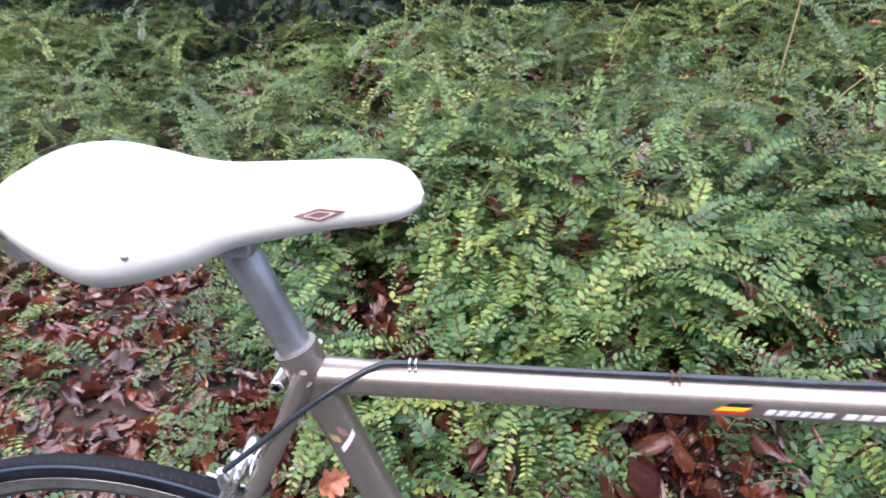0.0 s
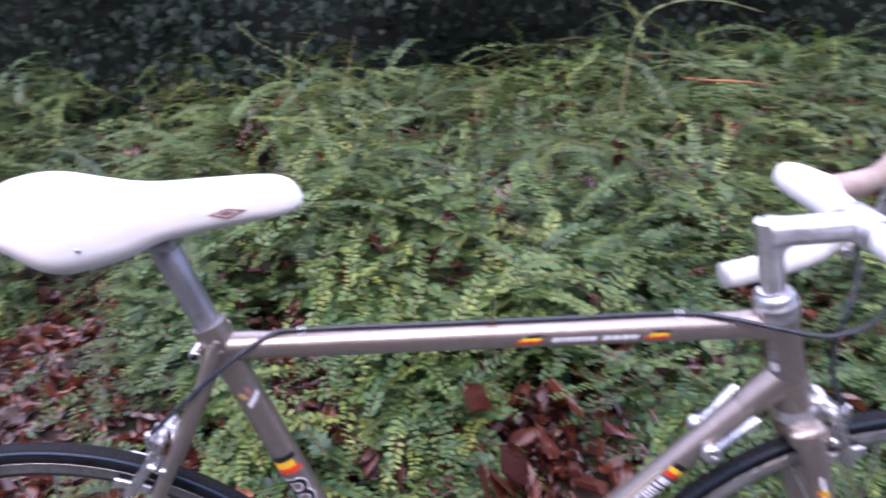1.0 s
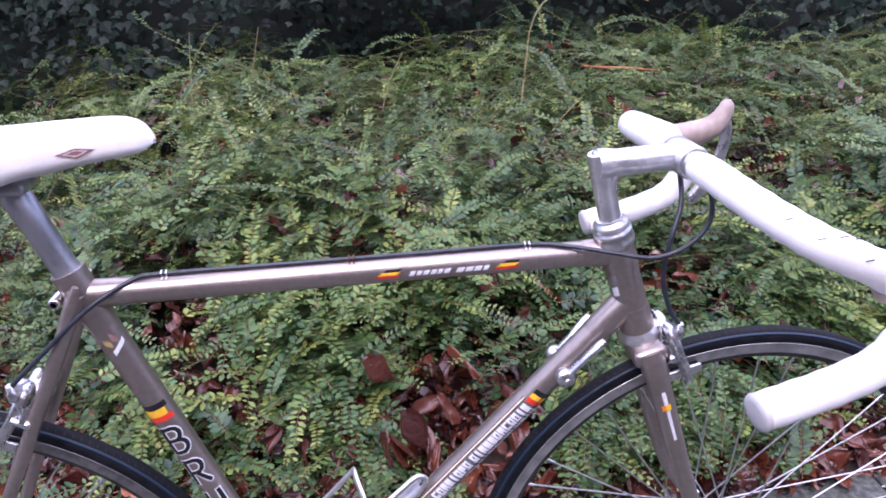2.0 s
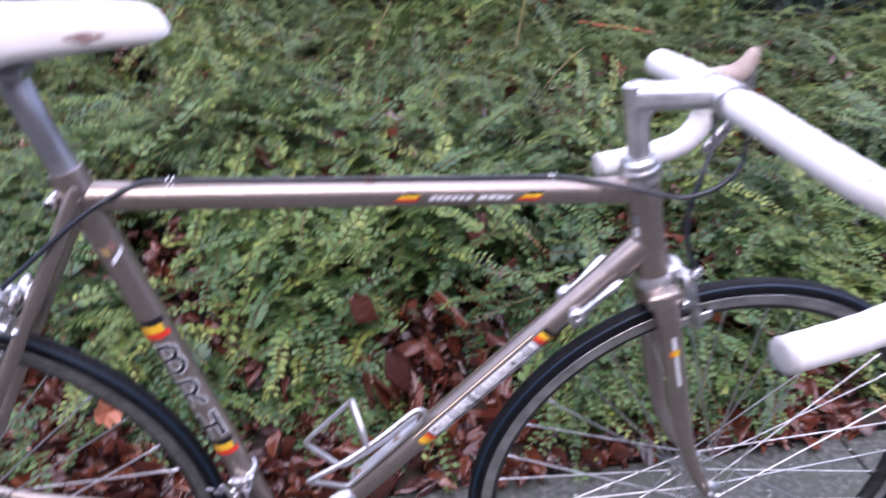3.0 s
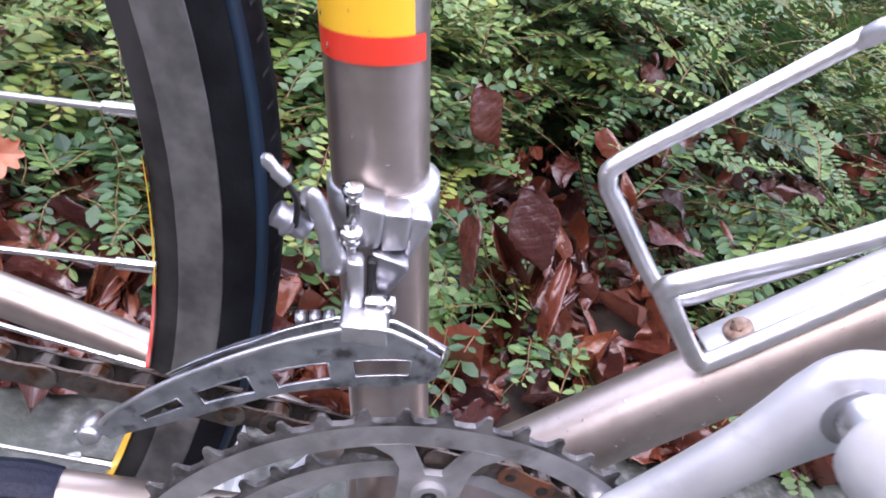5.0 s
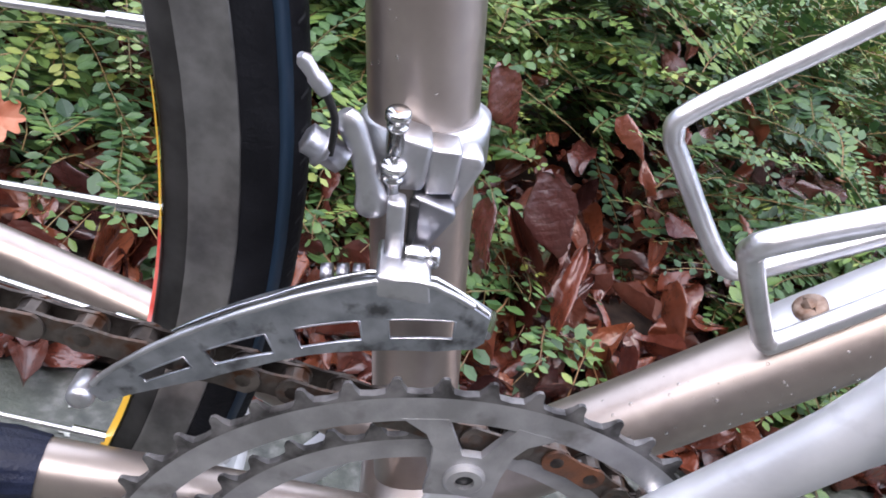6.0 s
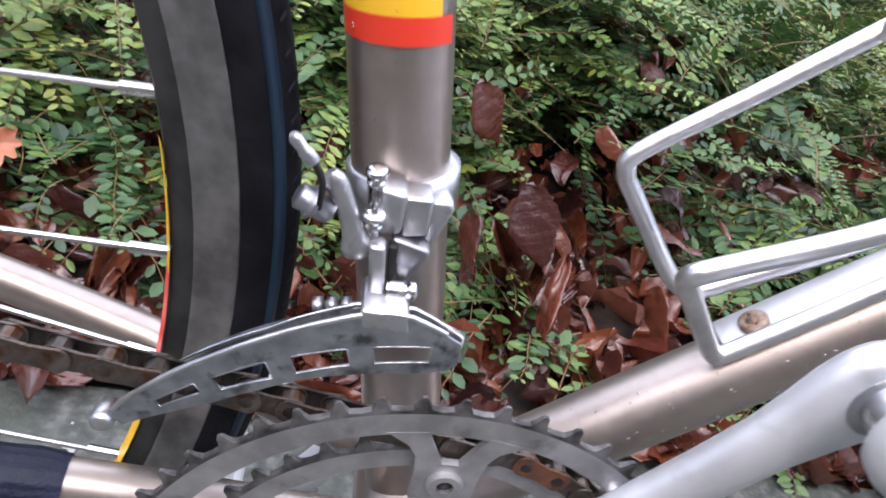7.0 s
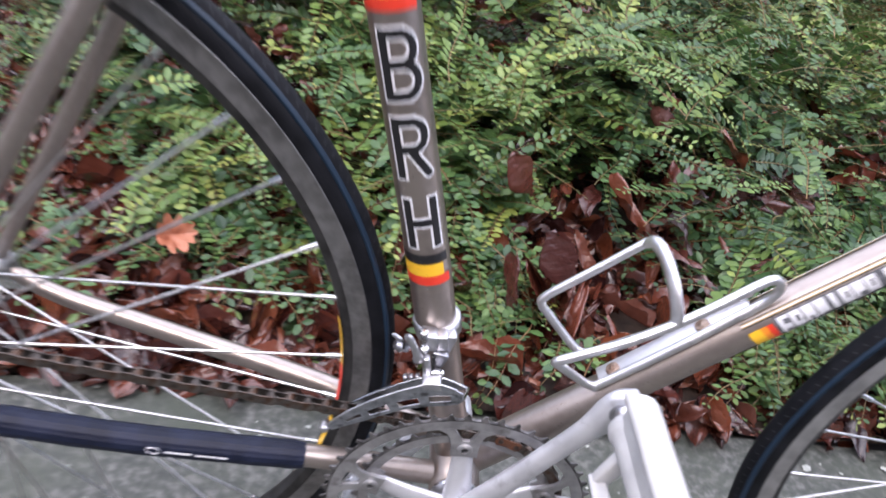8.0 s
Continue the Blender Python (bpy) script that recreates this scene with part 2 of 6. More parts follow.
for wet in (LITTER, LITTER_FAR):
    wet.node_tree.nodes["Principled BSDF"].inputs["Coat Weight"].default_value = 0.6
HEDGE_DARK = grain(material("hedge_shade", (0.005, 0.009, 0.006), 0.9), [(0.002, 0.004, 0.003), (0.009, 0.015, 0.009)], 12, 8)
OAK = grain(material("dry_oak_leaf", (0.5, 0.22, 0.12), 0.5), [(0.24, 0.06, 0.025), (0.42, 0.145, 0.075), (0.5, 0.22, 0.135)], 45, 6, bump=0.4, bump_scale=120)
TWIG = grain(material("orange_twig", (0.28, 0.09, 0.03), 0.7), [(0.2, 0.06, 0.025), (0.36, 0.13, 0.05)], 60, 5)
RENDERED = grain(material("blocking_wall_render", (0.24, 0.22, 0.2), 0.9), [(0.09, 0.08, 0.072), (0.15, 0.135, 0.12)], 4, 8, bump=0.4, bump_scale=60)
STRAW = material("dry_stalk", (0.3, 0.24, 0.12), 0.7)


# ---- building helpers ----
def mesh_of(name, verts, faces, mat, smooth=True):
    me = bpy.data.meshes.new(name)
    me.from_pydata([tuple(map(float, v)) for v in verts], [], faces)
    me.materials.append(mat)
    if smooth:
        me.polygons.foreach_set("use_smooth", [True] * len(me.polygons))
    me.update()
    return me


def part(name, shape, mat, parent=None, label="", smooth=True, sharp=None):
    """One mesh object from (verts, faces), under a thing or a part."""
    me = mesh_of(name, shape[0], shape[1], mat, smooth)
    if sharp:
        me.set_sharp_from_angle(angle=radians(sharp))
    ob = new(name, me)
    ob.parent = parent
    return tagged(ob, label)


def join(*shapes):
    verts, faces = [], []
    for v, f in shapes:
        k = len(verts)
        verts += [tuple(p) for p in v]
        faces += [tuple(i + k for i in q) for q in f]
    return verts, faces


def smooth_path(points, n):
    """A Catmull-Rom curve through the points, n steps a span."""
    p = [Vector(q) for q in points]
    p = [2 * p[0] - p[1]] + p + [2 * p[-1] - p[-2]]
    out = []
    for i in range(1, len(p) - 2):
        a, b, c, d = p[i - 1:i + 3]
        for k in range(n):
            t = k / n
            out.append(0.5 * ((2 * b) + (c - a) * t + (2 * a - 5 * b + 4 * c - d) * t * t + (3 * b - a - 3 * c + d) * t ** 3))
    return out + [p[-2]]


def tube(points, radius, sides=12, caps=True, closed=False, flat=1.0):
    """A swept round bar; radius: a number or one for each point; flat squashes it across its second axis."""
    p = [Vector(q) for q in points]
    r = [radius] * len(p) if isinstance(radius, (int, float)) else list(radius)
    n = len(p)
    tang = []
    for i in range(n):
        a, b = (p[(i - 1) % n], p[(i + 1) % n]) if closed else (p[max(i - 1, 0)], p[min(i + 1, n - 1)])
        tang.append((b - a).normalized())
    u = Vector((0, 1, 0)) if abs(tang[0].y) < 0.9 else Vector((1, 0, 0))
    u = (u - tang[0] * u.dot(tang[0])).normalized()
    verts, faces = [], []
    for i in range(n):
        u = (u - tang[i] * u.dot(tang[i])).normalized()
        w = tang[i].cross(u)
        verts += [p[i] + r[i] * (u * math.cos(2 * math.pi * k / sides) + w * flat * math.sin(2 * math.pi * k / sides)) for k in range(sides)]
    for i in range(n if closed else n - 1):
        a, b = i * sides, ((i + 1) % n) * sides
        faces += [(a + k, a + (k + 1) % sides, b + (k + 1) % sides, b + k) for k in range(sides)]
    if caps and not closed:
        # the end faces have corners of their own, so that the shading of the round side stays true
        k = len(verts)
        verts += verts[:sides] + verts[(n - 1) * sides:n * sides]
        faces += [tuple(range(k, k + sides))[::-1], tuple(range(k + sides, k + 2 * sides))]
    return verts, faces


def ring_y(centre, profile, steps=96):
    """Turns a closed profile of (radius, y) about an axis along y through centre."""
    cx, cz = centre
    verts, faces, m = [], [], len(profile)
    for i in range(steps):
        a = 2 * math.pi * i / steps
        verts += [(cx + r * math.cos(a), y, cz + r * math.sin(a)) for r, y in profile]
    for i in range(steps):
        a, b = i * m, ((i + 1) % steps) * m
        faces += [(a + k, b + k, b + (k + 1) % m, a + (k + 1) % m) for k in range(m)]
    return verts, faces


def block(size, bevel, m, segs=2):
    """A box with rounded edges, placed by the matrix m."""
    bm = bmesh.new()
    bmesh.ops.create_cube(bm, size=1.0)
    bmesh.ops.scale(bm, vec=size, verts=bm.verts)
    if bevel:
        bmesh.ops.bevel(bm, geom=list(bm.edges), offset=bevel, segments=segs, affect="EDGES", profile=0.5)
    bmesh.ops.transform(bm, matrix=m, verts=bm.verts)
    v = [tuple(q.co) for q in bm.verts]
    bm.verts.index_update()
    f = [tuple(q.index for q in g.verts) for g in bm.faces]
    bm.free()
    return v, f


def lathe(a, b, profile, sides=20):
    """Turns (distance along, radius) pairs about the line from a towards b."""
    a, b = Vector(a), Vector(b)
    d = (b - a).normalized()
    return tube([a + d * s for s, _ in profile], [r for _, r in profile], sides)


def plate(outline, y0, y1):
    """A plate in the bicycle's plane: a convex or gently curved outline of (x, z), between two y."""
    n = len(outline)
    verts = [(x, y0, z) for x, z in outline] + [(x, y1, z) for x, z in outline]
    faces = [tuple(range(n)), tuple(range(2 * n - 1, n - 1, -1))] + [((i + 1) % n, i, i + n, (i + 1) % n + n) for i in range(n)]
    return verts, faces


def chamfered(outline, y0, y1, bevel=0.0008, segs=2):
    """A plate in the bicycle's plane with rounded edges."""
    bm = bmesh.new()
    v, f = plate(outline, y0, y1)
    vs = [bm.verts.new(p) for p in v]
    for q in f:
        bm.faces.new([vs[i] for i in q])
    bmesh.ops.recalc_face_normals(bm, faces=bm.faces)
    bmesh.ops.bevel(bm, geom=list(bm.edges), offset=bevel, segments=segs, affect="EDGES", profile=0.5)
    bm.verts.index_update()
    out = [tuple(q.co) for q in bm.verts], [tuple(q.index for q in g.verts) for g in bm.faces]
    bm.free()
    return out


def cells(place, rows, cols, keep, thick):
    """A plate of cells, some left out; place(u, v) gives (x, z) in rows and columns, thick the two y."""
    verts, faces, at = [], [], {}

    def vert(i, j, k):
        if (i, j, k) not in at:
            x, z = place(i, j)
            at[i, j, k] = len(verts)
            verts.append((x, thick[k], z))
        return at[i, j, k]
    for i in range(rows):
        for j in range(cols):
            if not keep(i, j):
                continue
            faces.append((vert(i, j, 0), vert(i + 1, j, 0), vert(i + 1, j + 1, 0), vert(i, j + 1, 0)))
            faces.append((vert(i, j, 1), vert(i, j + 1, 1), vert(i + 1, j + 1, 1), vert(i + 1, j, 1)))
            for (di, dj), (p, q) in (((-1, 0), ((0, 0), (0, 1))), ((1, 0), ((1, 1), (1, 0))), ((0, -1), ((1, 0), (0, 0))), ((0, 1), ((0, 1), (1, 1)))):
                a, b = i + di, j + dj
                if not (0 <= a < rows and 0 <= b < cols and keep(a, b)):
                    faces.append((vert(i + p[0], j + p[1], 0), vert(i + q[0], j + q[1], 0), vert(i + q[0], j + q[1], 1), vert(i + p[0], j + p[1], 1)))
    return verts, faces


def wrap(a, b, radius, s0, s1, a0, a1, shear=0.0, steps=12):
    """A thin decal round the tube from a to b: between two distances along it and two angles from the side that faces -y."""
    a, b = Vector(a), Vector(b)
    d = (b - a).normalized()
    n1 = Vector((0, -1, 0))
    n2 = d.cross(n1)
    verts = []
    for k in range(steps + 1):
        t = radians(a0 + (a1 - a0) * k / steps)
        off = (n1 * math.cos(t) + n2 * math.sin(t)) * radius
        for s in (s0, s1):
            verts.append(a + d * (s + shear * (k / steps - 0.5)) + off)
    return verts, [(2 * k, 2 * k + 1, 2 * k + 3, 2 * k + 2) for k in range(steps)]


# ---- ground ----
def edge_y(x):
    """Where the paving ends and the planted bed begins."""
    return 0.306 + 0.074 * (x - 0.24)


def build_ground():
    n = 40
    v = [(-200, -200, -0.03), (200, -200, -0.03), (200, 200, -0.03), (-200, 200, -0.03)]
    ob = part("ground", (v, [(0, 1, 2, 3)]), ASPHALT, smooth=False)
    tagged(ob, "dark worn asphalt reaching to the horizon", "ground", kind="structure")
    xs = np.linspace(-7, 7, 113)
    ys = np.linspace(0.0, 1.0, 50)
    verts, faces = [], []
    for j, u in enumerate(ys):
        for x in xs:
            y = edge_y(x) + 0.004 + 6.5 * u ** 1.6
            z = 0.004 + 0.03 * noise.noise((x * 3, y * 3, 0)) * min(1, (y - edge_y(x)) * 3) + 0.01 * noise.noise((x * 14, y * 14, 3)) + 0.05 * min(max(y - 0.6, 0), 1)
            verts.append((x, y, z))
    for j in range(len(ys) - 1):
        for i in range(len(xs) - 1):
            a = j * len(xs) + i
            faces.append((a, a + 1, a + len(xs) + 1, a + len(xs)))
    ob = part("planting_bed", (verts, faces), SOIL)
    tagged(ob, "dark damp soil of the planted bed", "soil", kind="structure")
    # added wall, never in view: cuts light and darkens reflections from the -y side
    wall = part("unseen_blocking_wall", block((16.0, 0.25, 5.0), 0, Matrix.Translation((0, -4.6, 2.47))), RENDERED, smooth=False)
    tagged(wall, "plain grey-brown wall added out of view to block light", "wall", kind="structure")


build_ground()


# ---- planting ----
def canopy(x, y):
    """Height of the shrubs' upper surface."""
    lump = 0.055 * np.sin(3.1 * x + 1.3 * y) + 0.05 * np.sin(5.3 * y - 2.2 * x + 1.0) + 0.035 * np.sin(8.0 * x + 6.0 * y) + 0.025 * np.sin(13.0 * y - 9.0 * x)
    front = 0.435 + 0.05 * np.sin(4.0 * x + 0.7) + 0.03 * np.sin(9.0 * x) + 0.75 * np.clip((-0.42 - x) / 0.5, 0, 1) ** 1.2
    d = y - front
    return np.where(d < 0, 0.0, 0.5 * (1 - np.exp(-np.maximum(d, 0) / 0.38)) + 0.02 * d + lump * np.clip(d * 1.5, 0, 1))


def sprigs(name, count, xr, yr, length, leaf, pairs, seed, label, tris=4, sink=0.55, rise=0.3, low=False, droop=(0.4, 1.5)):
    """Arching shoots with opposite leaves, all in one mesh of many: stems and leaves."""
    rg = np.random.default_rng(seed)
    x = rg.uniform(*xr, count * 3)
    y = yr[0] + (yr[1] - yr[0]) * rg.uniform(0, 1, count * 3)
    h = canopy(x, y)
    clump = np.sin(9.1 * x + 2.3 * y) + np.sin(7.3 * y - 4.9 * x + 2.0) + np.sin(15.0 * x + 11.0 * y) + rg.normal(0, 0.8, count * 3)
    if low:
        h = 0.05 + 0.06 * rg.uniform(0, 1, count * 3)
        ok = (y > edge_y(x) + 0.05) & (clump > 0.2)
    else:
        ok = (h > 0.03) & (clump > -0.4 + 0.8 * np.clip((1.1 - y) / 0.5, 0, 1)) & (rg.uniform(0, 1, count * 3) < 0.3 + 0.7 * np.clip(h / 0.2, 0, 1))
    x, y, h = x[ok][:count], y[ok][:count], h[ok][:count]
    n = len(x)
    up = 1 - sink * rg.uniform(0, 1, n) ** 1.6
    z0 = h * up * rg.uniform(0.82, 1.06, n) + 0.01
    yaw = np.where(rg.uniform(0, 1, n) < 0.5, rg.normal(-math.pi / 2, 0.9, n), rg.uniform(-math.pi, math.pi, n))
    pitch = rg.normal(rise, 0.26, n)
    bend = rg.uniform(*droop, n) + 0.2 * np.clip((0.75 - y) / 0.3, 0, 1)
    roll = rg.normal(0, 0.3, n)
    L = rg.uniform(*length, n)
    K = pairs
    s = np.linspace(0.0, 1.0, K + 1)
    ang = pitch[:, None] - bend[:, None] * s[None, :] ** 1.3
    step = L[:, None] / K
    side = rg.normal(0, 0.5, n)[:, None] * s[None, :] + 0.16 * np.sin(9 * s[None, :] + rg.uniform(0, 6.28, n)[:, None])
    hx = np.cos(yaw[:, None] + side) * np.cos(ang)
    hy = np.sin(yaw[:, None] + side) * np.cos(ang)
    hz = np.sin(ang)
    px = x[:, None] + np.cumsum(hx * step, 1) - 0.45 * L[:, None] * np.cos(yaw)[:, None]
    py = y[:, None] + np.cumsum(hy * step, 1) - 0.45 * L[:, None] * np.sin(yaw)[:, None]
    pz = np.maximum(z0[:, None] + np.cumsum(hz * step, 1) - 0.1 * L[:, None], 0.015)
    P = np.stack([px, py, pz], -1)
    T = np.stack([hx, hy, hz], -1)
    S = np.stack([-np.sin(yaw[:, None] + side), np.cos(yaw[:, None] + side), np.zeros_like(hx)], -1)
    N = np.cross(T, S)
    cr, sr = np.cos(roll)[:, None, None], np.sin(roll)[:, None, None]
    S, N = S * cr + N * sr, N * cr - S * sr
    # leaves
    age = np.clip(rg.beta(2.2, 3.2, n), 0, 1)
    age = np.clip(age + 0.11 * np.sin(4.1 * x + 2.0 * y) + 0.10 * np.sin(7.7 * y - 3.1 * x + 1.0), 0, 1)
    age = np.where(rg.uniform(0, 1, n) < 0.004, 0.95, age)
    P2, T2, S2, N2 = P[:, 1:], T[:, 1:], S[:, 1:], N[:, 1:]
    taper = (1.05 - 0.55 * s[1:] ** 3)[None, :, None]
    A = []
    ages = []
    for sg in (-1.0, 1.0):
        ll = (leaf * rg.uniform(0.6, 1.3, (n, K)) * np.where(rg.uniform(0, 1, (n, K)) < 0.08, 0.35, 1.0))[..., None] * taper
        fw = rg.uniform(0.25, 0.7, (n, K))[..., None]
        lift = rg.normal(0.12, 0.22, (n, K))[..., None]
        d = T2 * fw + S2 * sg + N2 * lift
        d /= np.linalg.norm(d, axis=-1, keepdims=True)
        c = np.cross(N2, d)
        c /= np.linalg.norm(c, axis=-1, keepdims=True) + 1e-9
        m = np.cross(d, c)
        w = ll * rg.uniform(0.22, 0.3, (n, K))[..., None]
        b = P2 + d * 0.001
        mid = b + d * ll * 0.5 - m * w * 0.35
        q = [b, mid + c * w + m * w * 0.35, b + d * ll - m * w * 0.2, mid - c * w + m * w * 0.35]
        if tris == 4:
            q = [b, mid - d * ll * 0.1 + c * w + m * w * 0.4, mid + d * ll * 0.28 + c * w * 0.72 + m * w * 0.2, b + d * ll - m * w * 0.3, mid + d * ll * 0.28 - c * w * 0.72 + m * w * 0.2, mid - d * ll * 0.1 - c * w + m * w * 0.4]
        A.append(np.stack(q, 2))
        ages.append(np.clip(age[:, None] + rg.normal(0, 0.12, (n, K)) + 0.15 * s[None, 1:] ** 4, 0, 1))
    V = np.concatenate([a.reshape(-1, a.shape[2], 3) for a in A])
    nv = V.shape[1]
    ag = np.concatenate([a.reshape(-1) for a in ages])
    M = len(V)
    base = np.arange(M)[:, None] * nv
    if nv == 4:
        F = base + np.array([[0, 1, 2, 3]])
        F = np.concatenate([base + np.array([[0, 1, 2]]), base + np.array([[0, 2, 3]])])
    else:
        F = np.concatenate([base + np.array([q]) for q in ((0, 1, 2), (0, 2, 3), (0, 3, 4), (0, 4, 5))])
    me = bpy.data.meshes.new("leaves")
    me.from_pydata(V.reshape(-1, 3).tolist(), [], F.tolist())
    me.materials.append(LEAF)
    at = me.attributes.new("age", "FLOAT", "POINT")
    at.data.foreach_set("value", np.repeat(ag, nv).astype(np.float32))
    me.update()
    # stems: three-sided
    r = 0.0009 * (1.25 - 0.8 * s)[None, :, None]
    R = [P + r * (S * math.cos(a) + N * math.sin(a)) for a in (0.0, 2.094, 4.189)]
    Vs = np.stack(R, 2)
    k1 = K + 1
    idx = np.arange(n)[:, None, None] * k1 * 3 + np.arange(K)[None, :, None] * 3
    Fs = np.concatenate([(idx + np.array([a, (a + 1) % 3, 3 + (a + 1) % 3, 3 + a])).reshape(-1, 4) for a in range(3)])
    ms = bpy.data.meshes.new("stems")
    ms.from_pydata(Vs.reshape(-1, 3).tolist(), [], Fs.tolist())
    ms.materials.append(STEM)
    ms.update()
    top = new(name, ms)
    tagged(top, label, "shrub", kind="stuff")
    ch = new("leaves", me)
    ch.parent = top
    return top


GREEN = "dense low evergreen shrub with small glossy green leaves on arching shoots"
sprigs("groundcover_shrub", 2300, (-1.5, 1.9), (0.40, 1.4), (0.15, 0.38), 0.0235, 22, 5, GREEN, 4, sink=0.7, rise=0.2, droop=(0.05, 0.9))
sprigs("groundcover_shrub", 6300, (-4.2, 4.8), (1.3, 3.28), (0.22, 0.5), 0.0205, 28, 6, "low evergreen shrub with feathery arching green shoots", 2, sink=0.4, rise=0.22, droop=(0.1, 1.0))
sprigs("arching_shoots", 480, (-3.5, 4.2), (0.6, 3.1), (0.32, 0.6), 0.0185, 44, 12, "long feathery shoots arching out over the shrubs", 4, sink=0.12, rise=0.62, droop=(0.9, 1.7))
sprigs("creeping_shoots", 300, (-2.0, -0.3), (0.32, 1.4), (0.07, 0.2), 0.020, 8, 7, "short green shoots creeping over the fallen leaves", 4, rise=0.5, low=True)
sprigs("creeping_shoots", 310, (-0.35, 1.6), (0.36, 0.62), (0.08, 0.22), 0.021, 9, 8, "short green shoots creeping over the fallen leaves", 4, rise=0.4, low=True)
sprigs("creeping_shoots", 230, (0.22, 0.95), (0.42, 0.70), (0.10, 0.24), 0.0195, 11, 15, "leafy shoots pushing up through the fallen leaves", 4, rise=0.75, low=True)

# ---- the bicycle ----
BB = Vector((0.0035, 0, 0.261))
REAR, FRONT = Vector((-0.402, 0, 0.337)), Vector((0.590, 0, 0.337))


def on_seat(z, y=0.0):
    """A point of the seat tube's axis at a height."""
    return Vector((0.0062 - 0.308 * (z - 0.26), y, z))


def on_head(z, y=0.0):
    """A point of the steering axis at a height."""
    return Vector((0.401 + 0.3136 * (0.842 - z), y, z))


TT_Z = 0.7938
DT_A, DT_B = Vector((0.004, 0, 0.2545)), Vector((0.4345, 0, 0.731))
DT_D = (DT_B - DT_A).normalized()
DT_N = Vector((-DT_D.z, 0, DT_D.x))
ST_D = (on_seat(1.0) - on_seat(0.5)).normalized()
R_ST, R_TT, R_DT, R_HT = 0.0154, 0.0142, 0.0156, 0.0185

bicycle = tagged(new("bicycle"), "bronze-brown steel racing bicycle with white saddle and bar tape", "bicycle")


def build_frame():
    up = Vector((0, 0, 1))
    st = part("seat_tube", tube([BB, on_seat(0.5), on_seat(0.815)], R_ST, 32), PAINT, bicycle, "bronze seat tube with striped bands and block letters")
    tt = part("top_tube", tube([on_seat(TT_Z), (0.1, 0, TT_Z), on_head(TT_Z)], R_TT, 32), PAINT, bicycle)
    dt = part("down_tube", tube([DT_A, DT_A.lerp(DT_B, 0.5), DT_B], R_DT, 32), PAINT, bicycle)
    part("head_tube", tube([on_head(0.692), on_head(0.75), on_head(0.806)], R_HT, 32), PAINT, bicycle)
    # bottom bracket shell with its cups
    shell = part("bottom_bracket_shell", lathe((BB.x, -0.036, BB.z), (BB.x, 0.036, BB.z), [(0, 0.019), (0.0005, 0.0215), (0.071, 0.0215), (0.072, 0.019)], 32), PAINT, bicycle)
    part("bearing_cup", lathe((BB.x, -0.040, BB.z), (BB.x, 0, BB.z), [(0, 0.012), (0.0005, 0.02), (0.0045, 0.02)], 28), ALLOY, shell, "polished bearing cup")
    # lugs: sleeves with a stepped edge
    part("seat_lug", join(tube([on_seat(0.757), on_seat(0.766), on_seat(0.822)], [R_ST + 0.0006, R_ST + 0.0017, R_ST + 0.0022], 32),
                          tube([on_seat(TT_Z) + Vector((0.004, 0, 0)), on_seat(TT_Z) + Vector((0.034, 0, 0)), on_seat(TT_Z) + Vector((0.046, 0, 0))], [R_TT + 0.0014, R_TT + 0.0009, R_TT + 0.0002], 28)), PAINT, bicycle)
    part("seat_post_collar", lathe(on_seat(0.818), on_seat(0.9), [(0, R_ST + 0.001), (0.0005, R_ST + 0.0018), (0.0018, R_ST + 0.0018), (0.0024, R_ST - 0.001)], 32), DULL, bicycle)
    part("head_lug", join(tube([on_head(0.776), on_head(0.806)], R_HT + 0.0014, 32), tube([on_head(TT_Z) + Vector((-0.042, 0, 0)), on_head(TT_Z) + Vector((-0.03, 0, 0)), on_head(TT_Z)], [R_TT + 0.0004, R_TT + 0.0014, R_TT + 0.0016], 28)), PAINT, bicycle)
    part("head_lug", join(tube([on_head(0.692), on_head(0.716), on_head(0.724)], [R_HT + 0.0016, R_HT + 0.0014, R_HT + 0.0003], 32), tube([DT_B - DT_D * 0.058, DT_B - DT_D * 0.045, DT_B], [R_DT + 0.0003, R_DT + 0.0013, R_DT + 0.0014], 28)), PAINT, bicycle)
    for sg in (-1, 1):
        k = 0.015 if sg > 0 else 0.0
        cs = smooth_path([(BB.x - 0.022, sg * 0.022, BB.z + 0.006), (-0.12, sg * 0.036, 0.2855 + 0.4 * k), (-0.26, sg * 0.051, 0.2972 + k), (-0.345, sg * 0.0585, 0.3085 + 1.2 * k), (REAR.x + 0.02, sg * 0.062, REAR.z - 0.016 + 1.4 * k)], 6)
        part("chain_stay", tube(cs, [0.0100 - 0.0034 * (i / 24) for i in range(25)], 24), PAINT, bicycle)
        top = on_seat(0.79) + Vector((-0.006, sg * 0.0165, 0))
        ss = smooth_path([top + Vector((0.004, 0, 0.012)), top + Vector((-0.012, sg * 0.003, -0.024)), top.lerp(Vector((REAR.x, sg * 0.06, REAR.z)), 0.45) + Vector((0, sg * 0.004, 0)), (REAR.x + 0.012, sg * 0.062, REAR.z + 0.022)], 6)
        stay = part("seat_stay", tube(ss, [0.0085] * 3 + [0.0088 - 0.0025 * (i / 16) for i in range(16)], 20), PAINT, bicycle)
        part("stay_cap", tube([top + Vector((0.008, sg * 0.003, 0.022)), top + Vector((0.002, sg * 0.004, 0.006)), top + Vector((-0.010, sg * 0.004, -0.02))], [0.003, 0.0078, 0.0090], 16), PAINT, stay, "flattened bright-edged stay cap")
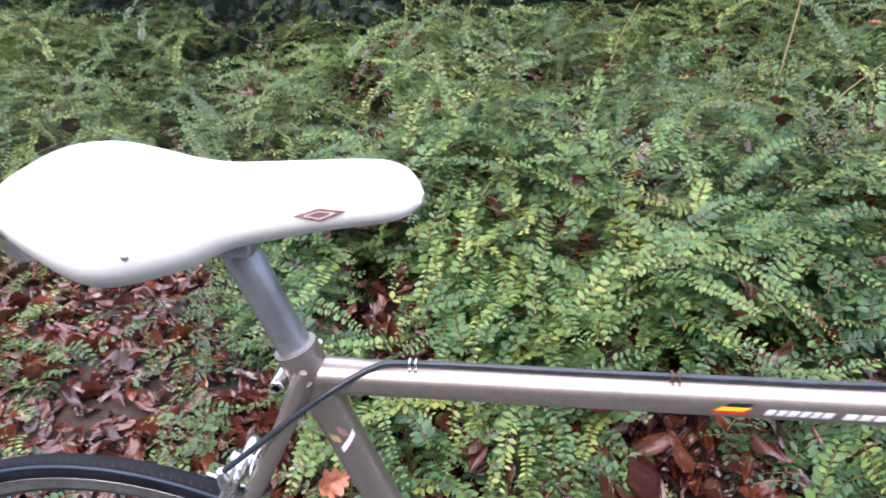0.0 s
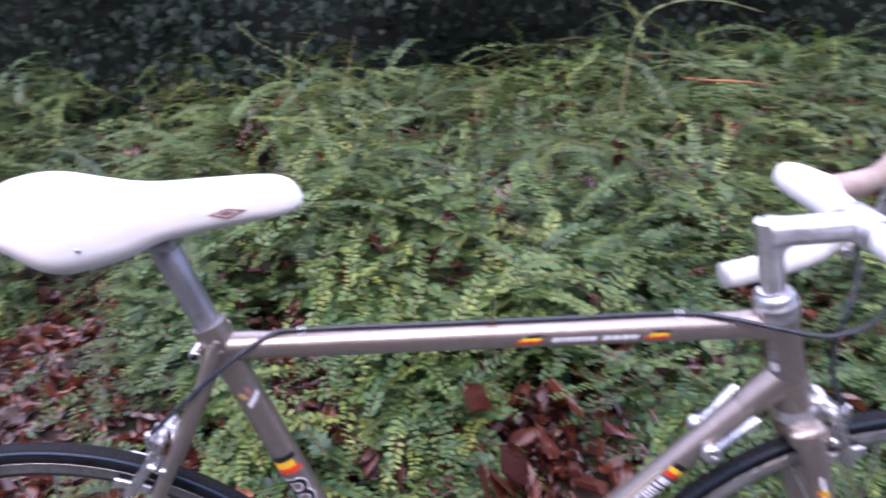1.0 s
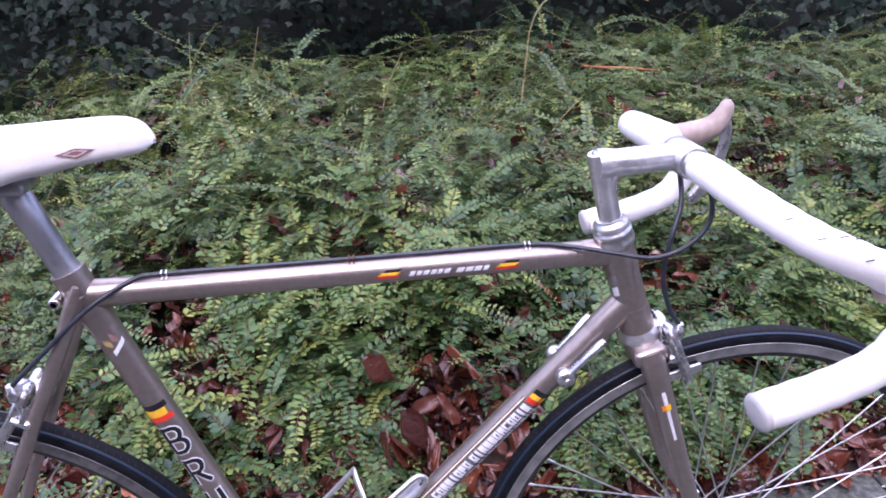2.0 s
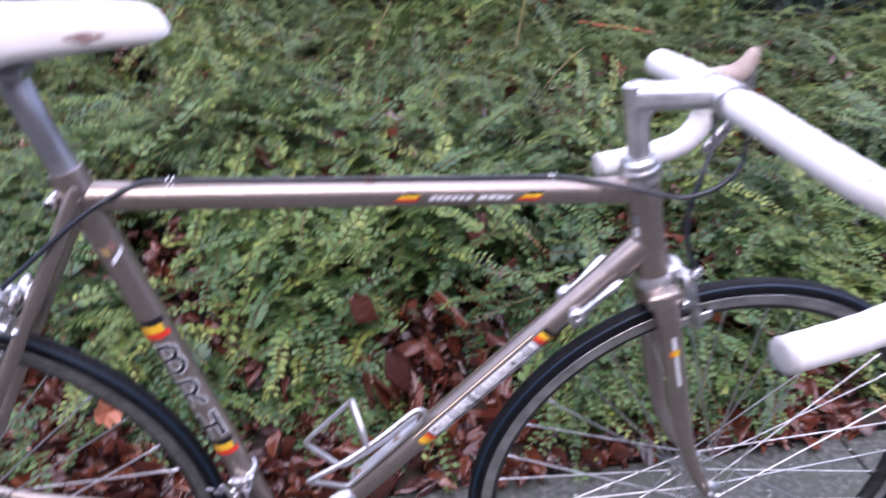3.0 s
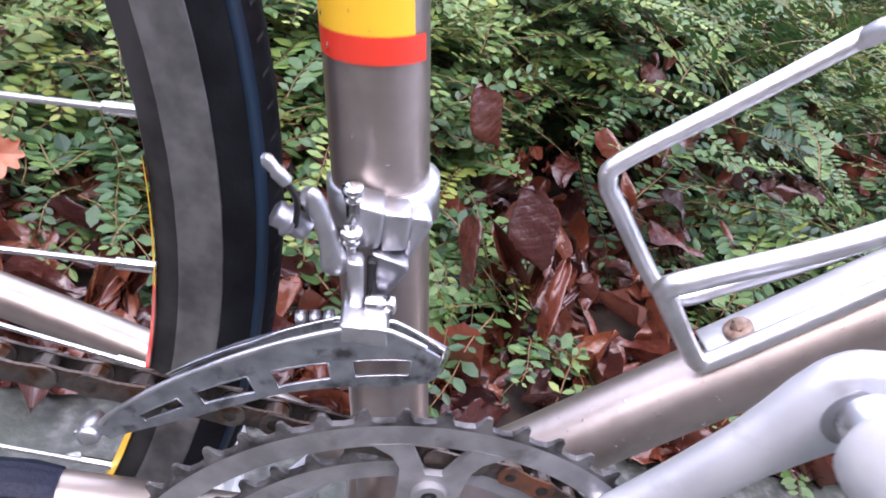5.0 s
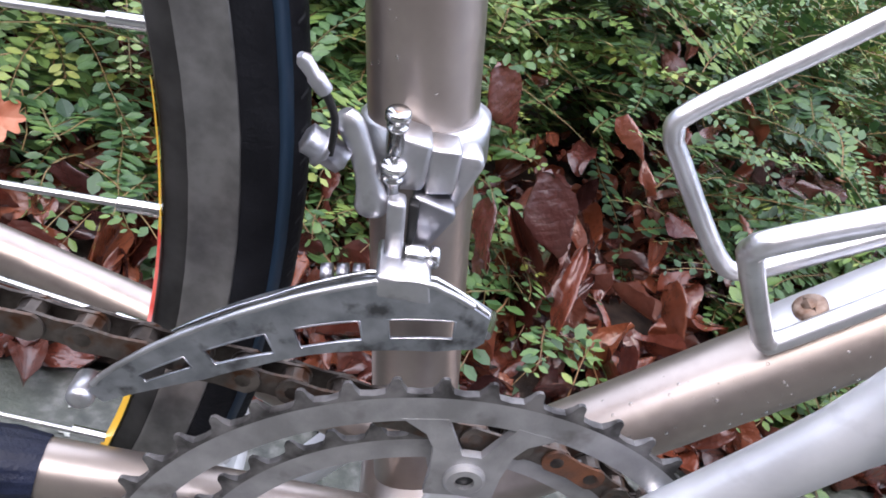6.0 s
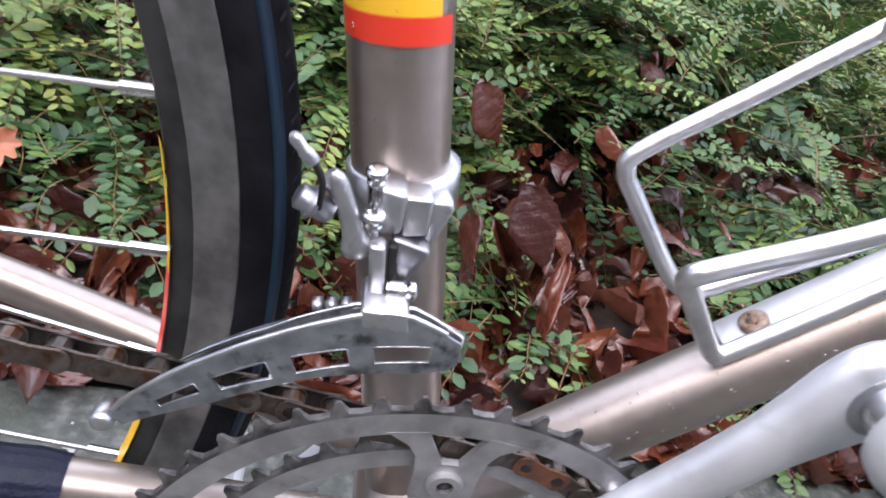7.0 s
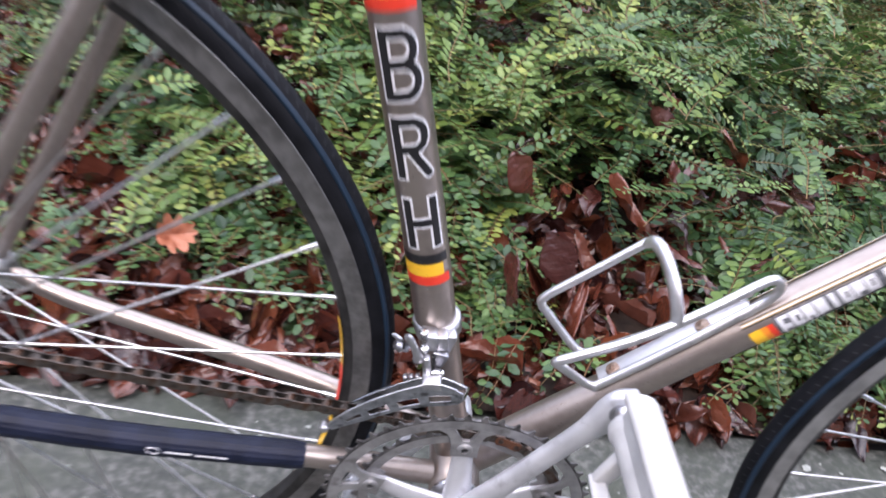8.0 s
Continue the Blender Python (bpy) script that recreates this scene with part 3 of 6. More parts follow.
        part("dropout", plate([(REAR.x + a, REAR.z + b) for a, b in ((0.03, 0.0), (0.022, 0.03), (0.006, 0.03), (-0.012, 0.008), (-0.014, -0.01), (0.0, -0.022), (0.014, -0.014), (0.03, -0.012))], sg * 0.0605, sg * 0.0655), CHROME, bicycle, sharp=40)
    part("brake_bridge", tube([(-0.219, -0.034, 0.687), (-0.219, 0.034, 0.687)], 0.006, 16), PAINT, bicycle)
    part("binder_bolt", lathe(on_seat(0.793) + Vector((-0.0235, -0.0185, 0)), on_seat(0.793) + Vector((-0.0235, 0.015, 0)), [(0.0012, 0.0028), (0.0, 0.0032), (0.0, 0.0055), (0.002, 0.0064), (0.034, 0.0064), (0.037, 0.0055), (0.037, 0.003)], 18), CHROME, bicycle, "round chrome binder bolt")
    # decals
    for z0 in (0.635, 0.459):
        s = (z0 - BB.z) / ST_D.z
        top = s + 0.0215
        for k, (m, w, lo, hi) in enumerate(((BLACK, 0.0075, -100, 58), (YELLOW, 0.0100, -100, 42), (RED, 0.0075, -100, 58))):
            part("stripe_band", wrap(on_seat(BB.z), on_seat(0.8), R_ST + 0.0003 + 0.0001 * k, top - w, top, lo, hi, -0.002, 20), m, st)
            top -= w
    # three block marks between the bands: dark strokes edged in silver
    def mark(z, strokes, half=0.0024, edge=0.0015, cell=0.0005):
        """Strokes are runs of points (across, along) on the unrolled tube; every cell near one becomes a face."""
        for nm, grow, lift, m in (("mark_outline", edge, 0.0003, LETTER), ("mark_stroke", 0.0, 0.0006, BLACK)):
            segs = np.array([(*a, *b) for run in strokes for a, b in zip(run, run[1:])])
            us, vs = np.arange(-0.0155, 0.0155, cell), np.arange(-0.0245, 0.0245, cell)
            U, V = np.meshgrid(us + cell / 2, vs + cell / 2)
            P = np.stack([U, V], -1)[..., None, :]
            A, D = segs[:, :2], segs[:, 2:] - segs[:, :2]
            t = np.clip(((P - A) * D).sum(-1) / ((D * D).sum(-1) + 1e-12), 0, 1)
            off = P - A - t[..., None] * D
            straight = (np.abs(D).min(-1) < 1e-9) & (np.abs(D).max(-1) > 0.005)
            gap = np.where(straight, np.abs(off).max(-1), np.linalg.norm(off, axis=-1)).min(-1)
            base, d = on_seat(BB.z), ST_D
            n1 = Vector((0, -1, 0))
            n2 = d.cross(n1)
            rad = R_ST + lift
            s0 = (z - BB.z) / ST_D.z
            verts, faces, seen = [], [], {}
            for i, j in zip(*np.nonzero(gap < half + grow)):
                q = []
                for di, dj in ((0, 0), (0, 1), (1, 1), (1, 0)):
                    key = (i + di, j + dj)
                    if key not in seen:
                        seen[key] = len(verts)
                        ang = (us[0] + key[1] * cell) / R_ST + radians(3)
                        verts.append(base + d * (s0 + vs[0] + key[0] * cell) + (n1 * math.cos(ang) + n2 * math.sin(ang)) * rad)
                    q.append(seen[key])
                faces.append(tuple(q))
            part(nm, (verts, faces), m, st)
    def bow(u0, v0, w, h, n=8):
        return [(u0 + w * math.sin(math.pi * k / n), v0 - h * math.cos(math.pi * k / n)) for k in range(n + 1)]
    mark(0.6030, [[(-0.0085, -0.0180), (-0.0085, 0.0180)], [(-0.0085, 0.0180), (0.001, 0.0180)] + bow(0.001, 0.0092, 0.0075, -0.0088) + [(-0.0085, 0.0004)], [(0.001, 0.0004)] + bow(0.001, -0.0088, 0.0085, -0.0092) + [(-0.0085, -0.0180)]])
    mark(0.5540, [[(-0.0085, -0.0175), (-0.0085, 0.0175)], [(-0.0085, 0.0175), (0.001, 0.0175)] + bow(0.001, 0.0085, 0.0078, -0.0090) + [(-0.0085, -0.0005)], [(-0.001, -0.0005), (0.0085, -0.0175)]])
    mark(0.5030, [[(-0.0085, -0.0160), (-0.0085, 0.0160)], [(0.0085, -0.0160), (0.0085, 0.0160)], [(-0.0085, 0.0005), (0.0085, 0.0005)]], 0.0025)
    s = (0.740 - BB.z) / ST_D.z
    part("maker_label", wrap(on_seat(BB.z), on_seat(0.8), R_ST + 0.0003, s - 0.004, s + 0.004, -14, 14, -0.004), GOLD, st, "worn gold maker's label")
    part("maker_label", wrap(on_seat(BB.z), on_seat(0.8), R_ST + 0.0003, s - 0.001, s + 0.009, 20, 42, -0.003), MAROON, st)
    part("maker_label", wrap(on_seat(BB.z), on_seat(0.8), R_ST + 0.0005, s - 0.011, s - 0.005, 2, 60, 0.011), LETTER, st)
    # top tube marks
    A, B = Vector((0, 0, TT_Z)), Vector((0.4, 0, TT_Z))
    for x in (0.146, 0.275):
        part("flag_mark", wrap(A, B, R_TT + 0.0003, x, x + 0.024, 2, 16, -0.006, 4), RED, tt)
        part("flag_mark", wrap(A, B, R_TT + 0.0004, x + 0.004, x + 0.024, -12, 2, -0.006, 4), YELLOW, tt)
        part("flag_mark", wrap(A, B, R_TT + 0.0003, x + 0.01, x + 0.026, -24, -12, -0.005, 4), BLACK, tt)
    rg = random.Random(4)
    x = 0.182
    while x < 0.268:
        w = rg.uniform(0.005, 0.0085)
        part("lettering_bar", wrap(A, B, R_TT + 0.0003, x, x + w, -10, 12, -0.003, 4), LETTER, tt)
        x += w + (0.007 if abs(x - 0.222) < 0.004 else 0.0018)
    # down tube marks
    L0 = (Vector((0.190, 0, 0.461)) - DT_A).dot(DT_D)
    L1 = (Vector((0.327, 0, 0.610)) - DT_A).dot(DT_D)
    for k, m in enumerate((YELLOW, YELLOW, ORANGE, RED)):
        part("stripe_band", wrap(DT_A, DT_B, R_DT + 0.0003 + 0.0001 * k, L0 - 0.009 + 0.0045 * k, L0 - 0.0045 + 0.0045 * k, -24, 62, 0.003, 10), m, dt)
    for k, m in enumerate((RED, YELLOW, BLACK)):
        part("stripe_band", wrap(DT_A, DT_B, R_DT + 0.0003, L1 - 0.010 + 0.007 * k, L1 - 0.003 + 0.007 * k, -34, 64, 0.003), m, dt)
    part("text_panel", wrap(DT_A, DT_B, R_DT + 0.0002, L0 + 0.009, L1 - 0.012, -36, 64), LETTER_EDGE, dt, "white block lettering edged in black, not legible")
    for mid in (-47, -118):
        for k, (m, h) in enumerate(((BLACK, 8.0), (GOLD, 5.0), (LETTER, 1.6))):
            part("pin_stripe", wrap(DT_A, DT_B, R_DT + 0.0003 + 0.0002 * k, L0 - 0.012, L1 - 0.009, mid - h, mid + h, 0, 4), m, dt)
    s = L0 + 0.0112
    end = L1 - 0.0135
    w = (end - s - 0.0045) / 20
    for k in range(20):
        if k == 8:
            s += 0.0045
        thin = k in (4, 9, 18)
        part("lettering_bar", wrap(DT_A, DT_B, R_DT + 0.0005, s + (w * 0.3 if thin else 0.0006), s + (w * 0.75 if thin else w - 0.0004), -32, 59, 0.002, 8), LETTER, dt)
        for c in () if thin else ((-14, 22), (8,), (-12, 30), (22,), (12,), (-10,))[(k * 5 + k // 4) % 6]:
            part("lettering_notch", wrap(DT_A, DT_B, R_DT + 0.0007, s + w * 0.40, s + w * (0.62 if k % 3 else 0.9), c - 8, c + 8 + 5 * (k % 2), 0, 3), LETTER_EDGE, dt)
        s += w
    return st, tt, dt


seat_tube, top_tube, down_tube = build_frame()


def build_wheel(name, axle, hub_half, seed):
    c = (axle.x, axle.z)
    dark = [(0.2975, -0.0035), (0.2995, -0.0078), (0.3040, -0.0104), (0.3066, -0.0106), (0.3190, -0.0072), (0.3180, 0.0), (0.3190, 0.0072), (0.3066, 0.0106), (0.3040, 0.0104), (0.2995, 0.0078), (0.2975, 0.0035), (0.297, 0.0)]
    rim = part(name, ring_y(c, dark, 128), RIM, bicycle, "grey anodised spoked wheel with black tyre", sharp=35)
    for sg in (-1, 1):
        part("braking_track", ring_y(c, [(r, sg * y) for r, y in ((0.3066, 0.0100), (0.3068, 0.0112), (0.3080, 0.01145), (0.3094, 0.0110), (0.3180, 0.0110), (0.3190, 0.01155), (0.3204, 0.01155), (0.3212, 0.0106), (0.3190, 0.0072))], 128), TRACK if name == "rear_wheel" else TRACK_BRIGHT, rim, "worn bright braking track", sharp=35)
    prof = [(0.3245 + 0.0122 * math.sin(a) + (0.0007 if 60 < math.degrees(a) < 120 else 0), -0.0119 * math.cos(a)) for a in [radians(d) for d in (-30, -12, 8, 28, 46, 60, 68, 80, 90, 100, 112, 120, 134, 152, 172, 192, 210)]]
    tyre = part("tyre", ring_y(c, prof, 128), RUBBER, rim, "black narrow road tyre")
    part("sidewall_line", ring_y(c, [(0.3245 + 0.0124 * math.sin(a), -0.0121 * math.cos(a)) for a in [radians(d) for d in (30, 40, 50)]] + [(0.3335, -0.0070)], 128), BLUE_LINE, tyre)
    # small sipes along the shoulder of the tread
    sipes = []
    for k in range(220):
        a = 2 * math.pi * k / 220
        for sg in (-1, 1):
            q = []
            for d, w in ((58, -0.0005), (58, 0.0005), (74, 0.0021), (74, 0.0011)):
                rr, yy = 0.3245 + 0.0131 * math.sin(radians(d)), sg * 0.0123 * math.cos(radians(d))
                q.append((axle.x + rr * math.cos(a + w / rr), yy, axle.z + rr * math.sin(a + w / rr)))
            sipes.append((q, [(0, 1, 2, 3)]))
    tagged(part("tread_pattern", join(*sipes), TREAD, tyre, "fine sipes in the tread"), kind="stuff")
    hub = part("hub", lathe((axle.x, -hub_half, axle.z), (axle.x, hub_half, axle.z), [(0, 0.006), (0.001, 0.0085), (hub_half * 0.32, 0.0095), (hub_half * 0.34, 0.022), (hub_half * 0.4, 0.022), (hub_half * 0.46, 0.012), (hub_half, 0.0095), (hub_half * 1.54, 0.012), (hub_half * 1.6, 0.022), (hub_half * 1.66, 0.022), (hub_half * 1.68, 0.0095), (hub_half * 2 - 0.001, 0.0085), (hub_half * 2, 0.006)], 28), ALLOY, rim, "polished hub")
    # spokes, laced three cross
    for k in range(36):
        sg = -1 if k % 2 == 0 else 1
        pair = k // 2
        lean = 1 if pair % 2 == 0 else -1
        rim_a = radians(10 * k + seed)
        hub_a = rim_a + lean * radians(62)
        a = Vector((axle.x + 0.019 * math.cos(hub_a), sg * hub_half * 0.63, axle.z + 0.019 * math.sin(hub_a)))
        b = Vector((axle.x + 0.2985 * math.cos(rim_a), sg * 0.003, axle.z + 0.2985 * math.sin(rim_a)))
        part("spoke", tube([a, b], 0.00112, 6), STEEL, rim)
        part("nipple", tube([b.lerp(a, 0.045), b], 0.0022, 6), CHROME, rim)
    ang = radians(205 if name == "front_wheel" else 300)
    d = Vector((math.cos(ang), 0, math.sin(ang)))
    part("valve", tube([Vector((axle.x, 0, axle.z)) + d * 0.303, Vector((axle.x, 0, axle.z)) + d * 0.272], 0.0028, 10), CHROME, rim)
    return rim


rear_wheel = build_wheel("rear_wheel", REAR, 0.060, 5.5)
front_wheel = build_wheel("front_wheel", FRONT, 0.047, 6.0)


def label_arc(a0, a1, mat, label):
    """A thin label lying on the rim's inner wall."""
    st = 16
    v = []
    for k in range(st + 1):
        a = radians(a0 + (a1 - a0) * k / st)
        v += [(REAR.x + r * math.cos(a), y, REAR.z + r * math.sin(a)) for r, y in ((0.2965, -0.0035), (0.2988, -0.0086))]
    part("rim_label", (v, [(2 * k, 2 * k + 1, 2 * k + 3, 2 * k + 2) for k in range(st)]), mat, rear_wheel, label)


label_arc(4.5, 13.5, YELLOW, "yellow rim label")
label_arc(-3.5, 4.5, RED, "red rim label")
label_arc(-16, -7, YELLOW, "yellow rim label")


def build_saddle():
    def at(x, table):
        for (x0, v0), (x1, v1) in zip(table, table[1:]):
            if x <= x1:
                i = table.index((x0, v0))
                g0 = (v1 - table[i - 1][1]) / (x1 - table[i - 1][0]) if i else (v1 - v0) / (x1 - x0) * 1.2
                g1 = (table[i + 2][1] - v0) / (table[i + 2][0] - x0) if i + 2 < len(table) else (v1 - v0) / (x1 - x0) * 1.2
                t, w = (x - x0) / (x1 - x0), x1 - x0
                return (2 * t ** 3 - 3 * t * t + 1) * v0 + (t ** 3 - 2 * t * t + t) * w * g0 + (3 * t * t - 2 * t ** 3) * v1 + (t ** 3 - t * t) * w * g1
        return table[-1][1]
    top = ((-0.3478, 0.965), (-0.3411, 0.975), (-0.326, 0.979), (-0.3008, 0.9795), (-0.2571, 0.9745), (-0.2, 0.972), (-0.14, 0.975), (-0.085, 0.976), (-0.066, 0.9715), (-0.056, 0.9615), (-0.053, 0.9535))
    low = ((-0.3478, 0.96), (-0.3327, 0.9565), (-0.3025, 0.946), (-0.2588, 0.9195), (-0.2126, 0.9185), (-0.18, 0.9288), (-0.15, 0.9335), (-0.1, 0.9415), (-0.062, 0.9465), (-0.053, 0.9505))
    wide = ((-0.3478, 0.022), (-0.3403, 0.042), (-0.326, 0.055), (-0.2983, 0.066), (-0.2622, 0.066), (-0.221, 0.047), (-0.18, 0.031), (-0.13, 0.0235), (-0.08, 0.0215), (-0.062, 0.0165), (-0.053, 0.006))
    xs = [-0.3478 + 0.2948 * (0.5 - 0.5 * math.cos(math.pi * i / 60)) for i in range(61)]
    verts, faces, m = [], [], 25
    for x in xs:
        zt, zb, w = at(x, top), at(x, low), at(x, wide)
        for k in range(m):
            a = math.pi * k / (m - 1)
            c, s = math.cos(a), math.sin(a)
            yy = -w * math.copysign(abs(c) ** 0.62, c)
            zz = zb + (zt - zb) * s ** 0.62
            verts.append((x, yy * (1 + 0.08 * (1 - s)), zz))
        for k in range(m):
            a = math.pi * k / (m - 1)
            c, s = math.cos(a), math.sin(a)
            yy = -(w - 0.003) * math.copysign(abs(c) ** 0.62, c)
            zz = zb + (zt - zb - 0.004) * s ** 0.62
            verts.append((x, yy * (1 + 0.08 * (1 - s)) * 0.96, zz + 0.0005))
    q = 2 * m
    for i in range(60):
        for k in range(m - 1):
            a = i * q + k
            faces.append((a, a + q, a + q + 1, a + 1))
            a += m
            faces.append((a, a + 1, a + q + 1, a + q))
        for k in (0, m - 1):
            a = i * q + k
            faces.append((a, a + m, a + m + q, a + q))
    for i in (0, 60):
        for k in range(m - 1):
            a = i * q + k
            faces.append((a, a + 1, a + m + 1, a + m))
    sd = part("saddle", (verts, faces), WHITE, bicycle, "white smooth leather saddle with a worn maroon badge")
    # badge near the nose: a lozenge following the flank
    v = []
    for dx, dz in ((-0.0185, -0.001), (0.0, 0.0044), (0.0185, 0.0026), (0.0, -0.0050)):
        x = -0.117 + dx
        zt, zb, w = at(x, top), at(x, low), at(x, wide)
        z = 0.9512 + dz
        s = min(0.999, max(0, (z - zb) / (zt - zb))) ** (1 / 0.62)
        v.append((x, -w * math.sqrt(1 - s * s) ** 0.62 * (1 + 0.08 * (1 - s)) - 0.0009, z))
    badge = part("badge", (v, [(0, 1, 2, 3)]), MAROON, sd, "worn maroon lozenge badge")
    mid = sum((Vector(p) for p in v), Vector()) / 4
    part("badge_line", ([mid + (Vector(p) - mid) * k + Vector((0, -0.0004, 0)) for k in (0.62, 0.5) for p in v], [(k, (k + 1) % 4, 4 + (k + 1) % 4, 4 + k) for k in range(4)]), WHITE, badge)
    x, z = -0.241, 0.936
    zt, zb, w = at(x, top), at(x, low), at(x, wide)
    s = ((z - zb) / (zt - zb)) ** (1 / 0.62)
    y = -w * math.sqrt(1 - s * s) ** 0.62 * (1 + 0.08 * (1 - s))
    part("rivet", lathe((x, y - 0.0008, z), (x, 0, z), [(0, 0.0004), (0.0003, 0.0022), (0.002, 0.0028)], 12), FITTING, sd, "small grey rivet")
    # rear bracket and rails
    part("rear_bracket", tube(smooth_path([(-0.320, -0.056, 0.939), (-0.340, -0.038, 0.930), (-0.347, 0, 0.927), (-0.340, 0.038, 0.930), (-0.320, 0.056, 0.939)], 6), 0.005, 10, flat=2.2), CHROME, sd)
    for sg in (-1, 1):
        part("rail", tube(smooth_path([(-0.328, sg * 0.035, 0.930), (-0.29, sg * 0.026, 0.915), (-0.24, sg * 0.022, 0.916), (-0.17, sg * 0.018, 0.932), (-0.1, sg * 0.008, 0.95)], 5), 0.0035, 10), CHROME, sd)


build_saddle()
post = part("seat_post", tube([on_seat(0.74), on_seat(0.87), on_seat(0.905), on_seat(0.914)], [0.0137, 0.0137, 0.0145, 0.011], 28), POST, bicycle, "scuffed grey alloy seat post")
part("saddle_clamp", block((0.040, 0.036, 0.014), 0.005, Matrix.Translation(on_seat(0.917))), DULL, post, "dull clamp under the saddle")


def build_cockpit():
    # headset
    part("headset", join(lathe(on_head(0.804), on_head(1.0), [(0, R_HT), (0.0005, 0.0215), (0.007, 0.0225), (0.013, 0.0200), (0.0135, 0.0215), (0.0185, 0.0215), (0.0195, 0.0185), (0.021, 0.0192), (0.0275, 0.0188), (0.0285, 0.0150), (0.032, 0.0140)], 32)), SATIN, bicycle, "polished threaded headset")
    part("headset", lathe(on_head(0.676), on_head(1.0), [(0, 0.0205), (0.0008, 0.0235), (0.006, 0.0240), (0.011, 0.0220), (0.0165, 0.0200)], 32), SATIN, bicycle, "polished lower headset cup")
    # stem
    c = Vector((0.480, 0, 0.8985))
    q = on_head(0.8985)
    stem = part("stem", join(tube([on_head(0.815), on_head(0.87) + Vector((0.003, 0, 0)), on_head(0.902) + Vector((0.006, 0, 0)), on_head(0.9095) + Vector((0.0065, 0, 0))], [0.0122, 0.0122, 0.0128, 0.0116], 28),
                             tube(smooth_path([q + Vector((0.002, 0, -0.002)), q + Vector((0.03, 0, -0.001)), c + Vector((-0.02, 0, 0.001)), c + Vector((0.002, 0, 0))], 5), [0.0168, 0.0170, 0.0166, 0.0158] + [0.0150] * 6 + [0.0145, 0.015, 0.0155, 0.0155, 0.0155, 0.0155], 24),
                             tube(smooth_path([on_head(0.862) + Vector((0.003, 0, 0)), on_head(0.880) + Vector((0.009, 0, 0)), q + Vector((0.024, 0, -0.0075)), q + Vector((0.046, 0, -0.002))], 5), [0.0112] * 14 + [0.012, 0.012], 20)), SATIN, bicycle, "polished alloy quill stem")
    yaw = radians(4.2)

    def place(du, y, dz):
        return Vector((c.x + du * math.cos(yaw) - y * math.sin(yaw), y * math.cos(yaw) + du * math.sin(yaw), c.z + dz + 0.027 * y))
    part("bar_clamp", tube([place(0, -0.022, 0), place(0, -0.02, 0), place(0, 0.02, 0), place(0, 0.022, 0)], [0.0165, 0.018, 0.018, 0.0165], 28), SATIN, stem)
    part("expander_bolt", lathe(on_head(0.9085) + Vector((0.0065, 0, 0)), on_head(1.0), [(0, 0.0075), (0.003, 0.007), (0.0031, 0.004)], 6), SATIN, stem)
    part("clamp_bolt", lathe(c + Vector((-0.004, -0.012, -0.02)), c + Vector((-0.004, 0.012, -0.02)), [(0, 0.0035), (0, 0.005), (0.024, 0.005), (0.024, 0.0035)], 14), CHROME, stem)
    prof = [(0.0, 0.0, 0.0), (0.0, 0.05, 0.0), (0.003, 0.10, -0.003), (0.010, 0.145, -0.008), (0.027, 0.178, -0.017), (0.052, 0.195, -0.028), (0.080, 0.2, -0.041), (0.105, 0.202, -0.056), (0.121, 0.203, -0.080), (0.121, 0.204, -0.106), (0.1, 0.205, -0.134), (0.06, 0.206, -0.15), (0.015, 0.207, -0.160), (-0.018, 0.208, -0.166)]
    bar = part("handlebar", tube(smooth_path([place(u, s, z) for s0 in (1,) for u, s, z in ((0, -0.075, 0), (0, -0.03, 0), (0, 0.03, 0), (0, 0.075, 0))], 4), [0.0132 + 0.0012 * (1 if 3 < i < 10 else 0) for i in range(13)], 24), SATIN, bicycle, "polished drop handlebar wrapped in white tape")
    for sg in (-1, 1):
        pts = smooth_path([place(u, sg * y, z) for u, y, z in [(0.0, 0.027, 0.0), (0.0005, 0.066, 0.0)] + prof[2:]], 6)
        n = len(pts)
        rad = []
        for i in range(n):
            # wrapped turns: a faint ripple; thicker at the ramp
            r = 0.0163 + 0.0010 * math.sin(i * 1.7) * 0.35 + (0.0012 if i > n * 0.45 else 0)
            rad.append(r if i > 1 else (0.0135 if i == 0 else 0.0155))
        tape = part("bar_tape", tube(pts, rad, 24), TAPE, bar, "white cushioned bar tape with small scuffs")
        d = (pts[-1] - pts[-3]).normalized()
        part("end_plug", lathe(pts[-1] - d * 0.002, pts[-1] + d * 0.1, [(0, 0.0178), (0.003, 0.0182), (0.006, 0.0165), (0.0072, 0.011), (0.0073, 0.002)], 24), PLASTIC_WHITE, tape, "worn white end plug")
        if sg < 0:
            for k, (i, a) in enumerate(((20, 40), (24, 30), (26, 60), (30, 20), (28, 75))):
                e = (pts[i + 1] - pts[i]).normalized()
                u = Vector((0, 0, 1)) - e * e.z
                w = e.cross(u.normalized())
                o = u.normalized() * math.sin(radians(a)) - w * math.cos(radians(a)) * (1 if w.y > 0 else -1)
                part("scuff", tube([pts[i] + o * 0.0171, pts[i] + o * 0.0171 + e * 0.005 + u.normalized() * 0.004], 0.0005, 5), DARK, tape)
        # brake lever: gum hood and alloy blade
        hp = [place(u, sg * 0.203, z) for u, z in ((0.080, -0.052), (0.108, -0.050), (0.136, -0.046), (0.160, -0.037), (0.173, -0.021), (0.176, -0.003))]
